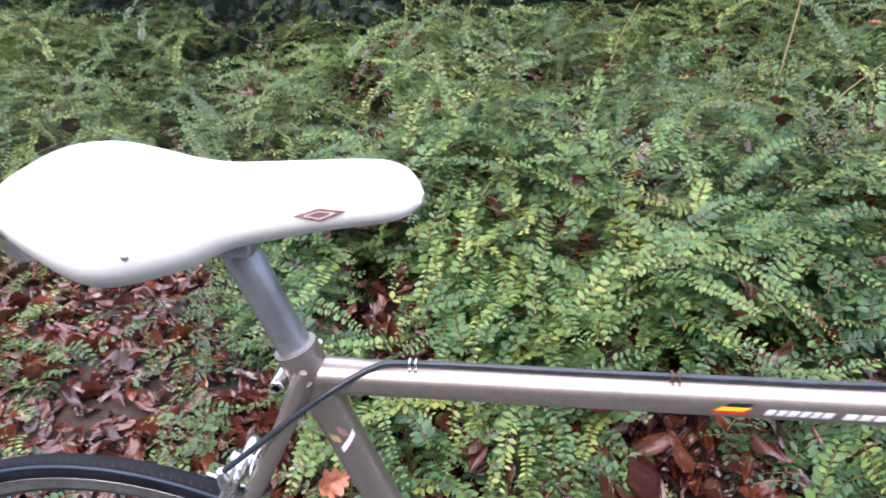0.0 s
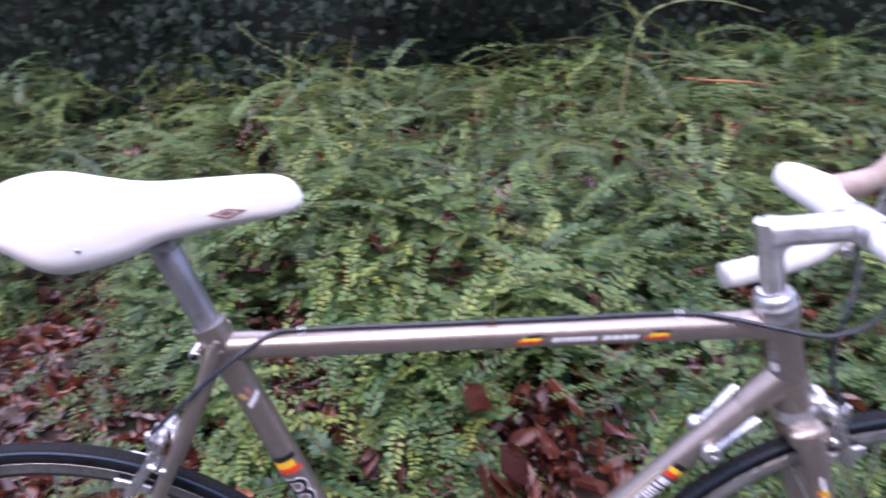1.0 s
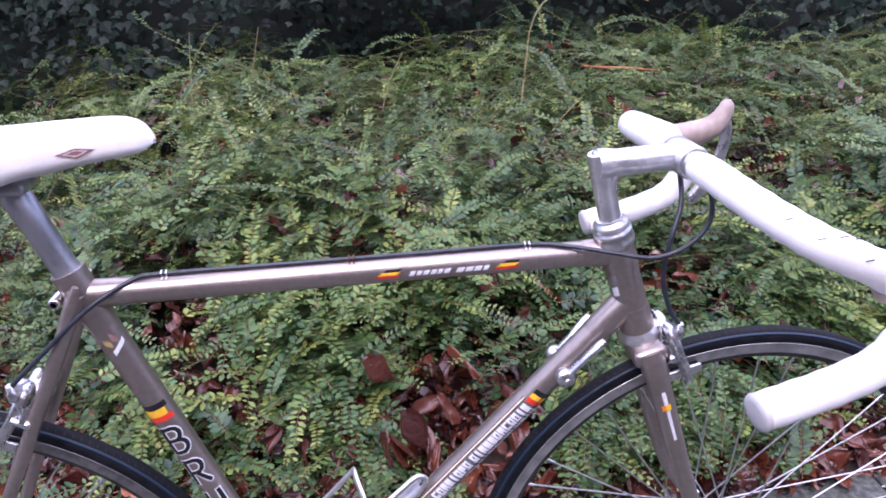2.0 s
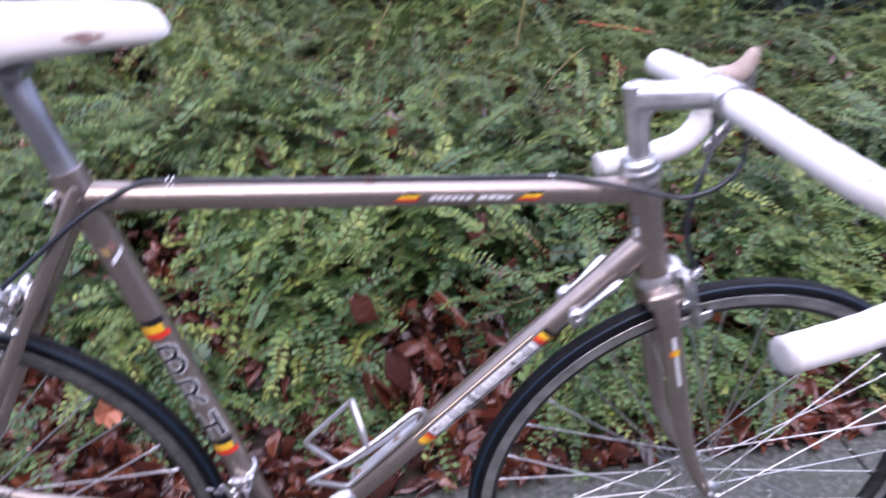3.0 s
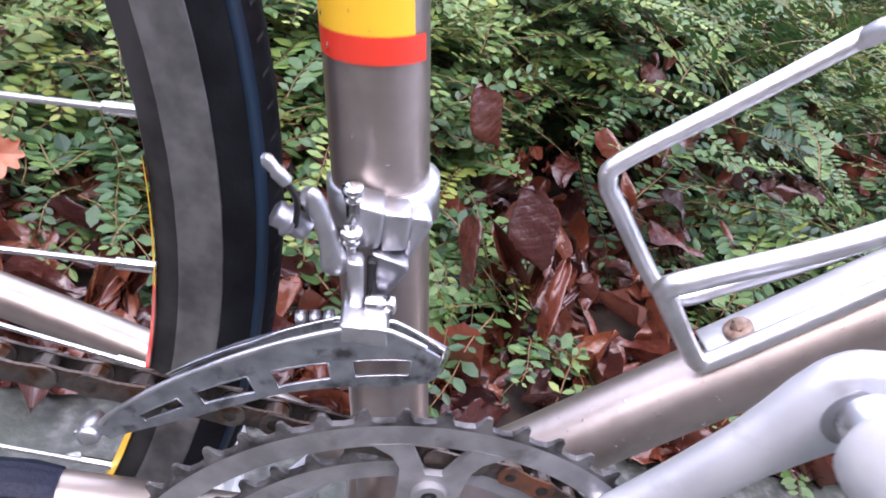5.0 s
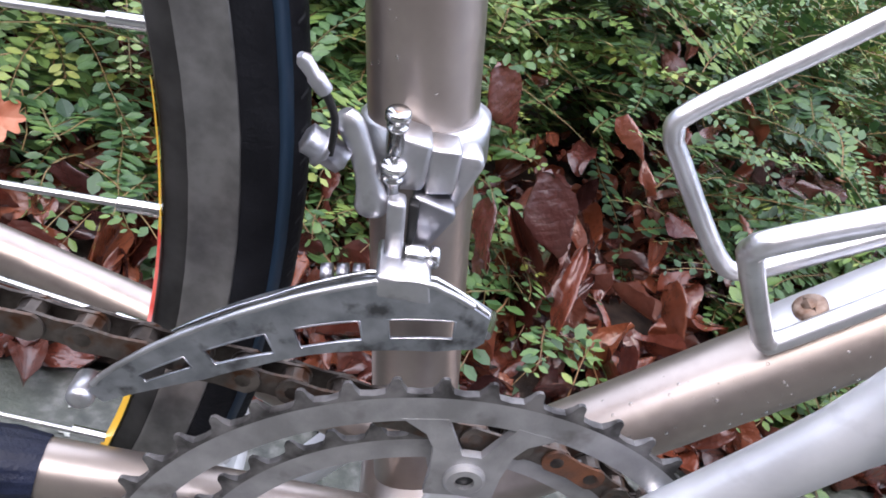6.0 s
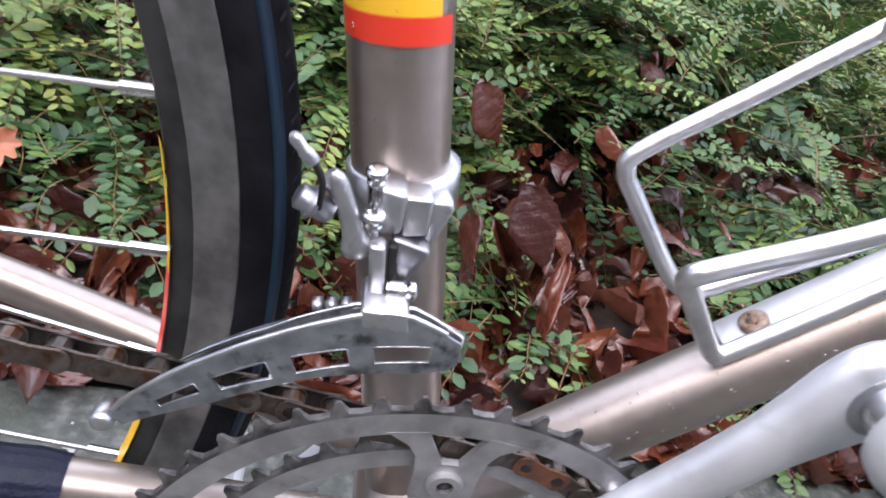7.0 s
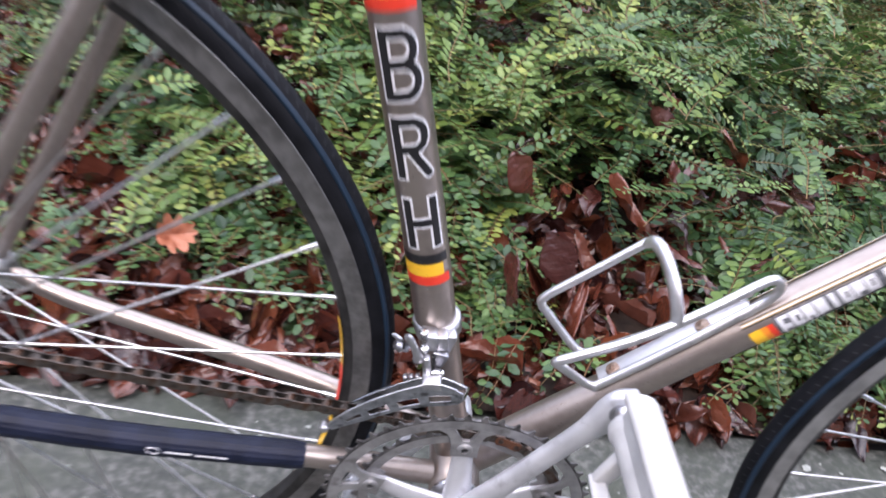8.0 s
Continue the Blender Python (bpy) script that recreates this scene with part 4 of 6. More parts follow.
        hood = part("brake_lever", tube(smooth_path(hp, 5), [0.015] * 3 + [0.0165] * 5 + [0.0165 - 0.0042 * (i / 10) for i in range(11)] + [0.0115, 0.0108, 0.0105, 0.0095, 0.0085, 0.007, 0.004][:7], 18, flat=1.15), GUM, bicycle, "worn tan rubber brake hood with alloy lever")
        bl = [place(u, sg * 0.203, z) for u, z in ((0.172, -0.020), (0.180, -0.04), (0.179, -0.07), (0.167, -0.108), (0.148, -0.136), (0.136, -0.149))]
        part("lever_blade", tube(smooth_path(bl, 5), [0.0042] * 6 + [0.0052] * 12 + [0.006] * 6 + [0.005, 0.003], 12, flat=1.7), ALLOY, hood, "polished lever blade")
    # fork
    pts = [(0.437, 0.672, 0.026), (0.449, 0.655, 0.033), (0.470, 0.60, 0.037), (0.502, 0.515, 0.04), (0.53, 0.443, 0.043), (0.556, 0.39, 0.046), (0.584, 0.346, 0.049)]
    axis = on_head(0.66)
    crown = part("fork_crown", join(block((0.042, 0.074, 0.022), 0.008, Matrix.Translation(on_head(0.668)) @ Matrix.Rotation(radians(-17), 4, "Y"), 3), *[tube(smooth_path([on_head(0.672, sg * 0.026), on_head(0.65, sg * 0.034), on_head(0.628, sg * 0.037)], 4), [0.0165, 0.0163, 0.016, 0.0155, 0.0152, 0.0148, 0.0143, 0.0138, 0.0132], 20) for sg in (-1, 1)]), PAINT, bicycle, "bronze painted fork crown")
    for sg in (-1, 1):
        path = smooth_path([on_head(0.655, sg * 0.033), on_head(0.6, sg * 0.038), on_head(0.5, sg * 0.042), on_head(0.43, sg * 0.045) + Vector((0.004, 0, 0)), on_head(0.38, sg * 0.048) + Vector((0.016, 0, 0)), (FRONT.x - 0.004, sg * 0.05, FRONT.z + 0.012)], 5)
        blade = part("fork_blade", tube(path, [0.0142 - 0.0075 * (i / 25) ** 1.2 for i in range(26)], 22), PAINT, bicycle)
        if sg < 0:
            a, b = on_head(0.63, -0.036), on_head(0.52, -0.0415)
            for s0, s1, m, lo, hi in ((0.0, 0.02, LETTER, -14, 6), (0.02, 0.029, YELLOW, -24, 2), (0.02, 0.029, ORANGE, 2, 22), (0.029, 0.075, LETTER, -12, 4)):
                part("fork_mark", wrap(a, b, 0.0138, s0, s1, lo + 8, hi + 8, 0.001, 4), m, blade)
        part("fork_tip", plate([(FRONT.x + a, FRONT.z + b) for a, b in ((-0.012, 0.02), (0.004, 0.02), (0.011, 0.004), (0.009, -0.01), (-0.009, -0.01), (-0.012, 0.004))], sg * 0.048, sg * 0.0535), CHROME, blade, sharp=40)
    for sg in (-1, 1):
        part("axle_nut", lathe((FRONT.x, sg * 0.053, FRONT.z), (FRONT.x, sg * 0.08, FRONT.z), [(0, 0.007), (0.0, 0.0095), (0.009, 0.0095), (0.0105, 0.007), (0.0106, 0.002)], 16), CHROME, front_wheel)
    part("skewer_lever", tube(smooth_path([(FRONT.x, -0.062, FRONT.z), (FRONT.x - 0.01, -0.066, FRONT.z + 0.014), (FRONT.x - 0.022, -0.064, FRONT.z + 0.04)], 4), [0.006, 0.006, 0.0058, 0.0056, 0.0055, 0.0055, 0.0052, 0.005, 0.0035], 12, flat=0.6), ALLOY, front_wheel)
    # head badge strip on the front of the head tube
    ht = bpy.data.objects["head_tube"]
    for k in range(5):
        part("badge_mark", wrap(on_head(0.692), on_head(0.806), R_HT + 0.0004, 0.024 + 0.016 * k, 0.036 + 0.016 * k, -72, -44 + 4 * (k % 2), 0.004, 4), LETTER if k % 2 == 0 else DULL, ht, "pale head tube mark")
    return stem


build_cockpit()


# ---- drive train ----
def polar(r, a, y, c=BB):
    return (c.x + r * math.cos(radians(a)), y, c.z + r * math.sin(radians(a)))


def toothed(c, y0, y1, r_in, r_root, r_tip, teeth, turn=0.0, fat=0.30, hook=0.0):
    """A chainring or sprocket with real teeth, thinner at their tips; hook leans worn tips to one side. Its flat faces are two rings of quads."""
    pts = []
    for k in range(teeth):
        for u, q in ((-0.5, 0.0), (-1.35 * fat, 0.1), (-0.8 * fat, 0.5), (-0.55 * fat, 0.88), (-0.25 * fat, 1.0), (0.25 * fat, 1.0), (0.55 * fat, 0.88), (0.8 * fat, 0.5), (1.35 * fat, 0.1)):
            pts.append((2 * math.pi * (k + u - hook * q) / teeth + radians(turn), q))
    verts, faces, n = [], [], len(pts)
    thin = 0.28 * (y1 - y0)
    for y, sg in ((y0, 1), (y1, -1)):
        verts += [(c[0] + (r_root + q * (r_tip - r_root)) * math.cos(a), y + sg * thin * q, c[1] + (r_root + q * (r_tip - r_root)) * math.sin(a)) for a, q in pts]
        for r in (r_root - 0.0011, r_in):
            verts += [(c[0] + r * math.cos(a), y, c[1] + r * math.sin(a)) for a, q in pts]
    for i in range(n):
        j = (i + 1) % n
        faces += [(i, j, n + j, n + i), (n + i, n + j, 2 * n + j, 2 * n + i), (3 * n + j, 3 * n + i, 4 * n + i, 4 * n + j), (4 * n + j, 4 * n + i, 5 * n + i, 5 * n + j), (j, i, 3 * n + i, 3 * n + j), (2 * n + i, 2 * n + j, 5 * n + j, 5 * n + i)]
    return verts, faces


ARMS = [95.6 + 72 * k for k in range(5)]
CRANK_A = 63.4


def greasy_teeth(ring, root):
    """Dark chain grease over a ring's teeth."""
    ring.data.materials.append(GREASE)
    for f in ring.data.polygons:
        if math.hypot(f.center.x - BB.x, f.center.z - BB.z) > root - 0.0011:
            f.material_index = 1


def build_crankset():
    c = (BB.x, BB.z)
    y = -0.0475
    outer = part("outer_chainring", toothed(c, y - 0.0014, y + 0.0010, 0.0946, 0.1043, 0.1092, 53, 96 + 0.2, 0.17, 0.03), RINGS, bicycle, "grey alloy outer chainring with worn teeth", sharp=30)
    greasy_teeth(outer, 0.1043)
    for a in ARMS:
        halves = [plate([polar(r, a + sg * d, 0)[::2] for r, d in ((0.0955, 6.0), (0.0955, 13.5), (0.0895, 9.4), (0.084, 7.9), (0.075, 8.0), (0.0645, 9.2), (0.0645, 0), (0.0815, 0), (0.0815, 2.0))], y - 0.0015, y + 0.0011) for sg in (-1, 1)]
        part("ring_tab", join(*halves), RINGS, outer, sharp=30)
    part("guide_pin", lathe(polar(0.0955, 58.5, y - 0.010), polar(0.0955, 58.5, 0), [(0, 0.001), (0.0008, 0.004), (0.003, 0.005), (0.0095, 0.005)], 18), CHROME, outer, "bright guide pin")
    yi = -0.0405
    inner = part("inner_chainring", toothed(c, yi - 0.001, yi + 0.0012, 0.0712, 0.0800, 0.0850, 40, 97, 0.2, 0.03), RINGS, bicycle, "grey alloy inner chainring", sharp=30)
    greasy_teeth(inner, 0.0800)
    for a in ARMS:
        part("ring_tab", plate([polar(r, a + d, 0)[::2] for r, d in ((0.0735, -9), (0.0735, 9), (0.064, 7.5), (0.064, -7.5))], yi - 0.0008, yi + 0.0010), RINGS, inner, sharp=30)
    for a in ARMS:
        o = polar(0.0725, a, y - 0.0034)
        q = Vector((0, 1, 0))
        o = Vector(o)
        yb = y - 0.0034
        bolt = part("chainring_bolt", ring_y((o.x, o.z), [(0.0029, yb), (0.0052, yb), (0.0062, yb + 0.0008), (0.0062, yb + 0.009), (0.0029, yb + 0.009)], 22), RINGS, bicycle, "dished chainring bolt with dark hex socket", sharp=30)
        part("socket", lathe(o + q * 0.0014, o + q, [(0, 0.0005), (0.0002, 0.0032), (0.003, 0.0032)], 6), BLACK, bolt)
    # right crank: spider and arm in one forging
    sp = []
    d = Vector((math.cos(radians(CRANK_A)), 0, math.sin(radians(CRANK_A))))
    o = Vector((BB.x, -0.056, BB.z))
    e = o + d * 0.180 + Vector((0.001, -0.013, 0))
    side = Vector((-d.z, 0, d.x))
    L = 0.180
    rows = [(-0.013, 0.0100), (0.0, 0.0125), (0.02, 0.0120), (0.05, 0.0102), (0.09, 0.0092), (0.13, 0.0090), (0.150, 0.0098), (0.163, 0.0122), (0.172, 0.0144), (0.180, 0.0152)] + [(L + 0.0152 * math.sin(radians(a)), max(0.0152 * math.cos(radians(a)), 0.0012)) for a in (15, 30, 45, 58, 70, 80, 87)]
    v, f = [], []
    for u, w in rows:
        mid = o + d * u + Vector((0, -0.013 * max(0, u) / L, 0))
        ch = min(0.0042, 0.6 * w)
        for a, b in ((-w + ch, -0.0065), (w - ch, -0.0065), (w, -0.0065 + ch), (w, 0.0055 - ch), (w - ch, 0.0055), (-w + ch, 0.0055), (-w, 0.0055 - ch), (-w, -0.0065 + ch)):
            v.append(mid + side * a + Vector((0, b, 0)))
    for i in range(len(rows) - 1):
        f += [(8 * i + k, 8 * i + (k + 1) % 8, 8 * i + 8 + (k + 1) % 8, 8 * i + 8 + k) for k in range(8)]
    f += [tuple(range(8))[::-1], tuple(8 * (len(rows) - 1) + k for k in range(8))]
    sp.append((v, f))
    sp.append(lathe((BB.x, -0.066, BB.z), (BB.x, 0, BB.z), [(0, 0.011), (0.001, 0.0165), (0.014, 0.0175), (0.02, 0.016)], 28))
    cr = part("right_crank", join(*sp), CRANK, bicycle, "satin alloy crank arm with five-arm spider")
    for a in ARMS:
        part("spider_arm", tube([polar(0.010, a, -0.0505), polar(0.045, a, -0.0465), polar(0.062, a, -0.0440), polar(0.0765, a, -0.0435)], [0.0050, 0.0037, 0.0033, 0.0025], 14, flat=2.5), CRANK, cr)
    part("dust_cap", lathe((BB.x, -0.0672, BB.z), (BB.x, 0, BB.z), [(0, 0.003), (0.0002, 0.0095), (0.0015, 0.0105)], 24), CHROME, cr)
    # left crank
    o2 = Vector((BB.x, 0.056, BB.z))
    part("left_crank", join(tube([o2 + d * 0.013, o2, o2 - d * 0.05 + Vector((0, 0.003, 0)), o2 - d * 0.15 + Vector((0, 0.009, 0)), o2 - d * 0.174 + Vector((0, 0.01, 0)), o2 - d * 0.187 + Vector((0, 0.01, 0))], [0.009, 0.0145, 0.0135, 0.011, 0.0128, 0.007], 18, flat=0.62), lathe((BB.x, 0.066, BB.z), (BB.x, 0.04, BB.z), [(0, 0.011), (0.001, 0.0165), (0.016, 0.0175), (0.022, 0.016)], 28)), CRANK, bicycle, "satin alloy crank arm")
    for sg, eye in ((-1, e), (1, Vector((BB.x, 0.066, BB.z)) - d * 0.174)):
        def bar(section, y0, y1, bevel):
            """A piece along the spindle: its section in (forward, up), its stretch outward from the crank."""
            v, f = chamfered(section, y0, y1, bevel, 3)
            return [eye + Vector((x, sg * y, z)) for x, y, z in v], f
        # the pedal hangs with its platform upright
        barrel = lathe(eye + Vector((0, sg * 0.0145, 0)), eye + Vector((0, sg * 0.2, 0)), [(0, 0.006), (0.0006, 0.0112), (0.003, 0.0136), (0.008, 0.0146), (0.012, 0.0138), (0.0155, 0.0122), (0.019, 0.0128), (0.030, 0.0124), (0.050, 0.0118), (0.066, 0.0112), (0.072, 0.0095), (0.073, 0.002)], 28)
        pd = part("pedal", barrel, PLASTIC_WHITE, bicycle, "white scuffed platform pedal")
        v, f = bar([(-0.0040, 0.0425), (-0.0165, 0.0325), (-0.0125, 0.0240), (0.0010, 0.0250), (0.0050, 0.0345)], 0.028, 0.099, 0.0034)
        # its inner end is cut on the slant
        v = [p + Vector((0, sg * 0.9 * (p.x - eye.x + 0.004), 0)) if abs(p.y - eye.y) < 0.05 and p.x < eye.x - 0.004 else p for p in v]
        part("upper_plate", (v, f), PLASTIC_WHITE, pd)
        part("body_panel", bar([(-0.0085, 0.0300), (-0.0095, 0.0060), (0.0080, 0.0040), (0.0010, 0.0300)], 0.0185, 0.090, 0.0028), PLASTIC_WHITE, pd)
        part("lower_plate", bar([(-0.0200, -0.0335), (-0.0080, -0.0310), (-0.0050, -0.0400), (-0.0130, -0.0450)], 0.030, 0.096, 0.0026), PLASTIC_WHITE, pd)
        for y0, y1 in ((0.0305, 0.0385), (0.086, 0.094)):
            part("bridge", bar([(-0.0175, -0.0345), (-0.0085, -0.0050), (0.0060, -0.0080), (-0.0070, -0.0365)], y0, y1, 0.0018), PLASTIC_WHITE, pd)
        part("spindle", lathe(eye + Vector((0, -sg * 0.006, 0)), eye + Vector((0, sg * 0.1, 0)), [(0, 0.006), (0.001, 0.0082), (0.018, 0.0082), (0.022, 0.0066), (0.03, 0.0062)], 20), ALLOY, pd, "steel pedal spindle")
        part("spindle_ring", lathe(eye + Vector((0, sg * 0.0058, 0)), eye + Vector((0, sg * 0.1, 0)), [(0, 0.006), (0.0002, 0.0108), (0.0010, 0.0108), (0.0012, 0.006)], 28), DULL, pd, "dark ring round the spindle")
    return outer


build_crankset()


def build_front_derailleur():
    def lo(a):
        return float(np.interp(a, (99, 100.2, 105, 112, 120, 127, 134, 140, 146.5), (0.1215, 0.1189, 0.1174, 0.1180, 0.1191, 0.1192, 0.1204, 0.1238, 0.1285)))

    def hi(a):
        return float(np.interp(a, (99, 102.5, 105.5, 108, 111, 116, 122, 129, 136, 144, 146.5), (0.1290, 0.1338, 0.1376, 0.1388, 0.1388, 0.1374, 0.1360, 0.1349, 0.1348, 0.1345, 0.1335)))
    cols = 76
    wins = ((102.6, 110.3), (113.6, 121.0), (124.2, 131.2), (134.2, 140.0))

    def angle(j):
        return 99.0 + 47.5 * j / cols

    def place(i, j):
        a = angle(j)
        g = float(np.interp(a, (99, 124, 131, 134, 140, 147), (0.1215, 0.1217, 0.1232, 0.1250, 0.1268, 0.130)))
        r = (lo(a), max(lo(a) + 0.0018, g), min(float(np.interp(a, (103, 131, 140), (0.1274, 0.1286, 0.1298))), hi(a) - 0.003), hi(a) - 0.0015, hi(a))[i]
        return polar(r, a, 0)[::2]
    fd = part("front_derailleur", cells(place, 4, cols, lambda i, j: not (i == 1 and any(p <= angle(j + 0.5) < q for p, q in wins)), (-0.0468, -0.0458)), WORN, bicycle, "chromed steel front derailleur with slotted cage", sharp=30)
    # pressed rim round each slot
    for p, q in wins:
        js = [j for j in range(cols) if p <= angle(j + 0.5) < q]
        loop = [(1, j) for j in range(js[0], js[-1] + 2)] + [(2, j) for j in range(js[-1] + 1, js[0] - 1, -1)]
        part("slot_rim", tube([(place(*c)[0], -0.0466, place(*c)[1]) for c in loop], 0.00035, 6, closed=True), WORN, fd)
    part("inner_cage_plate", cells(lambda i, j: polar((float(np.interp(j, (0, 4, 20), (0.1175, 0.1165, 0.1205))), float(np.interp(j, (0, 4, 8, 20), (0.1190, 0.1290, 0.1300, 0.1285))))[i], 96.5 + 44 * j / 20, 0)[::2], 1, 20, lambda i, j: True, (-0.0311, -0.0302)), WORN, fd, sharp=30)
    # top lip and bridge that join the two plates
    part("cage_lip", tube([polar(hi(a) + 0.0002, a, -0.0462) for a in np.linspace(101, 145.5, 32)], 0.0009, 8), FITTING, fd)
    part("inner_lip", tube([polar(float(np.interp(a, (96.8, 105, 112, 125, 140), (0.1180, 0.1288, 0.1312, 0.1280, 0.1285))), a, -0.0308) for a in np.linspace(97, 139, 28)], 0.0008, 8), CHROME, fd)
    part("bridge", join(chamfered([(-0.0472, 0.3930), (-0.0340, 0.3945), (-0.0316, 0.3880), (-0.0457, 0.3864)], -0.0471, -0.0300, 0.0012)), FITTING, fd)
    part("nose_bridge", tube([polar(0.1238, 98.9, -0.0466), polar(0.121, 97.8, -0.039), polar(0.1185, 96.8, -0.0306)], 0.0012, 8), CHROME, fd)
    part("tail_bolt", lathe(polar(0.1335, 148.0, -0.0487), polar(0.1335, 148.0, 0), [(0, 0.001), (0.0004, 0.0026), (0.0014, 0.0034), (0.003, 0.0036), (0.009, 0.0036), (0.0095, 0.002)], 18), FITTING, fd)
    # clamp band round the seat tube, with its hinge block and ear
    zc = 0.4125
    part("clamp_band", lathe(on_seat(zc - 0.0075), on_seat(zc + 0.02), [(0, R_ST + 0.0004), (0.0004, R_ST + 0.0022), (0.0125, R_ST + 0.0026), (0.0130, R_ST + 0.0004)], 36), FITTING, fd, "polished clamp band")
    part("clamp_block", chamfered([(-0.0425, 0.4185), (-0.0338, 0.4200), (-0.0322, 0.4080), (-0.0395, 0.4055)], -0.0262, -0.0150, 0.0012), FITTING, fd)
    part("clamp_ear", chamfered([(-0.0338, 0.4178), (-0.0285, 0.4188), (-0.0262, 0.4168), (-0.0292, 0.4020), (-0.0322, 0.4030)], -0.0225, -0.0120, 0.0014), FITTING, fd)
    part("linkage_body", chamfered([(-0.0535, 0.4205), (-0.0415, 0.4205), (-0.0402, 0.4075), (-0.0465, 0.4060), (-0.0500, 0.4075)], -0.0285, -0.0160, 0.0016), FITTING, fd, "polished linkage body")
    part("outer_link", chamfered([(-0.0425, 0.4065), (-0.0310, 0.4050), (-0.0298, 0.4030), (-0.0335, 0.3935), (-0.0352, 0.3915), (-0.0378, 0.3920)], -0.0290, -0.0190, 0.0012), DULL, fd)
    arm = tube(smooth_path([(-0.0640, -0.0355, 0.4252), (-0.0605, -0.035, 0.4205), (-0.0560, -0.0345, 0.4130), (-0.0525, -0.034, 0.4055), (-0.0515, -0.033, 0.4005)], 4), [0.0014, 0.0022, 0.0024, 0.0025, 0.0025, 0.0024, 0.0023, 0.0023, 0.0023, 0.0024, 0.0026, 0.0029, 0.0032, 0.0034, 0.0034, 0.003, 0.0018], 14, flat=1.25)
    part("cable_arm", arm, FITTING, fd, "curved polished cable arm")
    part("link", chamfered([(-0.0492, 0.4078), (-0.0446, 0.4085), (-0.0408, 0.3925), (-0.0452, 0.3918)], -0.0385, -0.0320, 0.0012), FITTING, fd)
    part("link", chamfered([(-0.0432, 0.4060), (-0.0405, 0.4060), (-0.0385, 0.3930), (-0.0402, 0.3928)], -0.0330, -0.0290, 0.0006), DARK, fd)
    part("pivot_bolt", lathe((-0.0405, -0.0360, 0.3936), (-0.02, -0.0360, 0.3976), [(0, 0.003), (0.0046, 0.0030), (0.0050, 0.0022), (0.0062, 0.0022), (0.0064, 0.0030), (0.0082, 0.0030), (0.0088, 0.0020)], 14), CHROME, fd)
    part("adjusting_bolt", join(*[lathe((-0.050 - 0.0042 * k, -0.024 + 0.0002 * k, 0.3755 - 0.0014 * k), (-0.03, -0.024, 0.382), [(0, 0.001), (0.0004, 0.0030), (0.0034, 0.0030), (0.0036, 0.001)], 10) for k in range(3)]), DULL, fd)
    for p, q in (((-0.0525, -0.031, 0.4275), (-0.0495, -0.028, 0.414)), ((-0.0500, -0.035, 0.4165), (-0.0480, -0.032, 0.405))):
        part("limit_screw", lathe(p, q, [(0, 0.0008), (0.0002, 0.0026), (0.0008, 0.0031), (0.0024, 0.0031), (0.0026, 0.0021), (0.0042, 0.0021), (0.0043, 0.0026), (0.0052, 0.0026), (0.0053, 0.002), (0.012, 0.002)], 14), CHROME, fd, "threaded limit screw")
    part("anchor_bolt", lathe((-0.0705, -0.0375, 0.4175), (-0.055, -0.034, 0.411), [(0, 0.0008), (0.0002, 0.0036), (0.0036, 0.0036), (0.0037, 0.0048), (0.0050, 0.0048), (0.0051, 0.0036), (0.010, 0.0036)], 6), DULL, fd)
    part("cable_end", tube(smooth_path([(-0.0645, -0.038, 0.414), (-0.0655, -0.044, 0.426), (-0.069, -0.0503, 0.434), (-0.0715, -0.0517, 0.437)], 4), 0.0009, 6), DARK, fd)
    part("end_cap", tube([(-0.0688, -0.0502, 0.4340), (-0.0712, -0.0515, 0.4366), (-0.0714, -0.0516, 0.4368), (-0.0738, -0.0528, 0.4396), (-0.0746, -0.0532, 0.4404)], [0.0017, 0.0018, 0.0014, 0.0016, 0.0008], 10), DULL, fd, "crimped bright cable end cap")


build_front_derailleur()


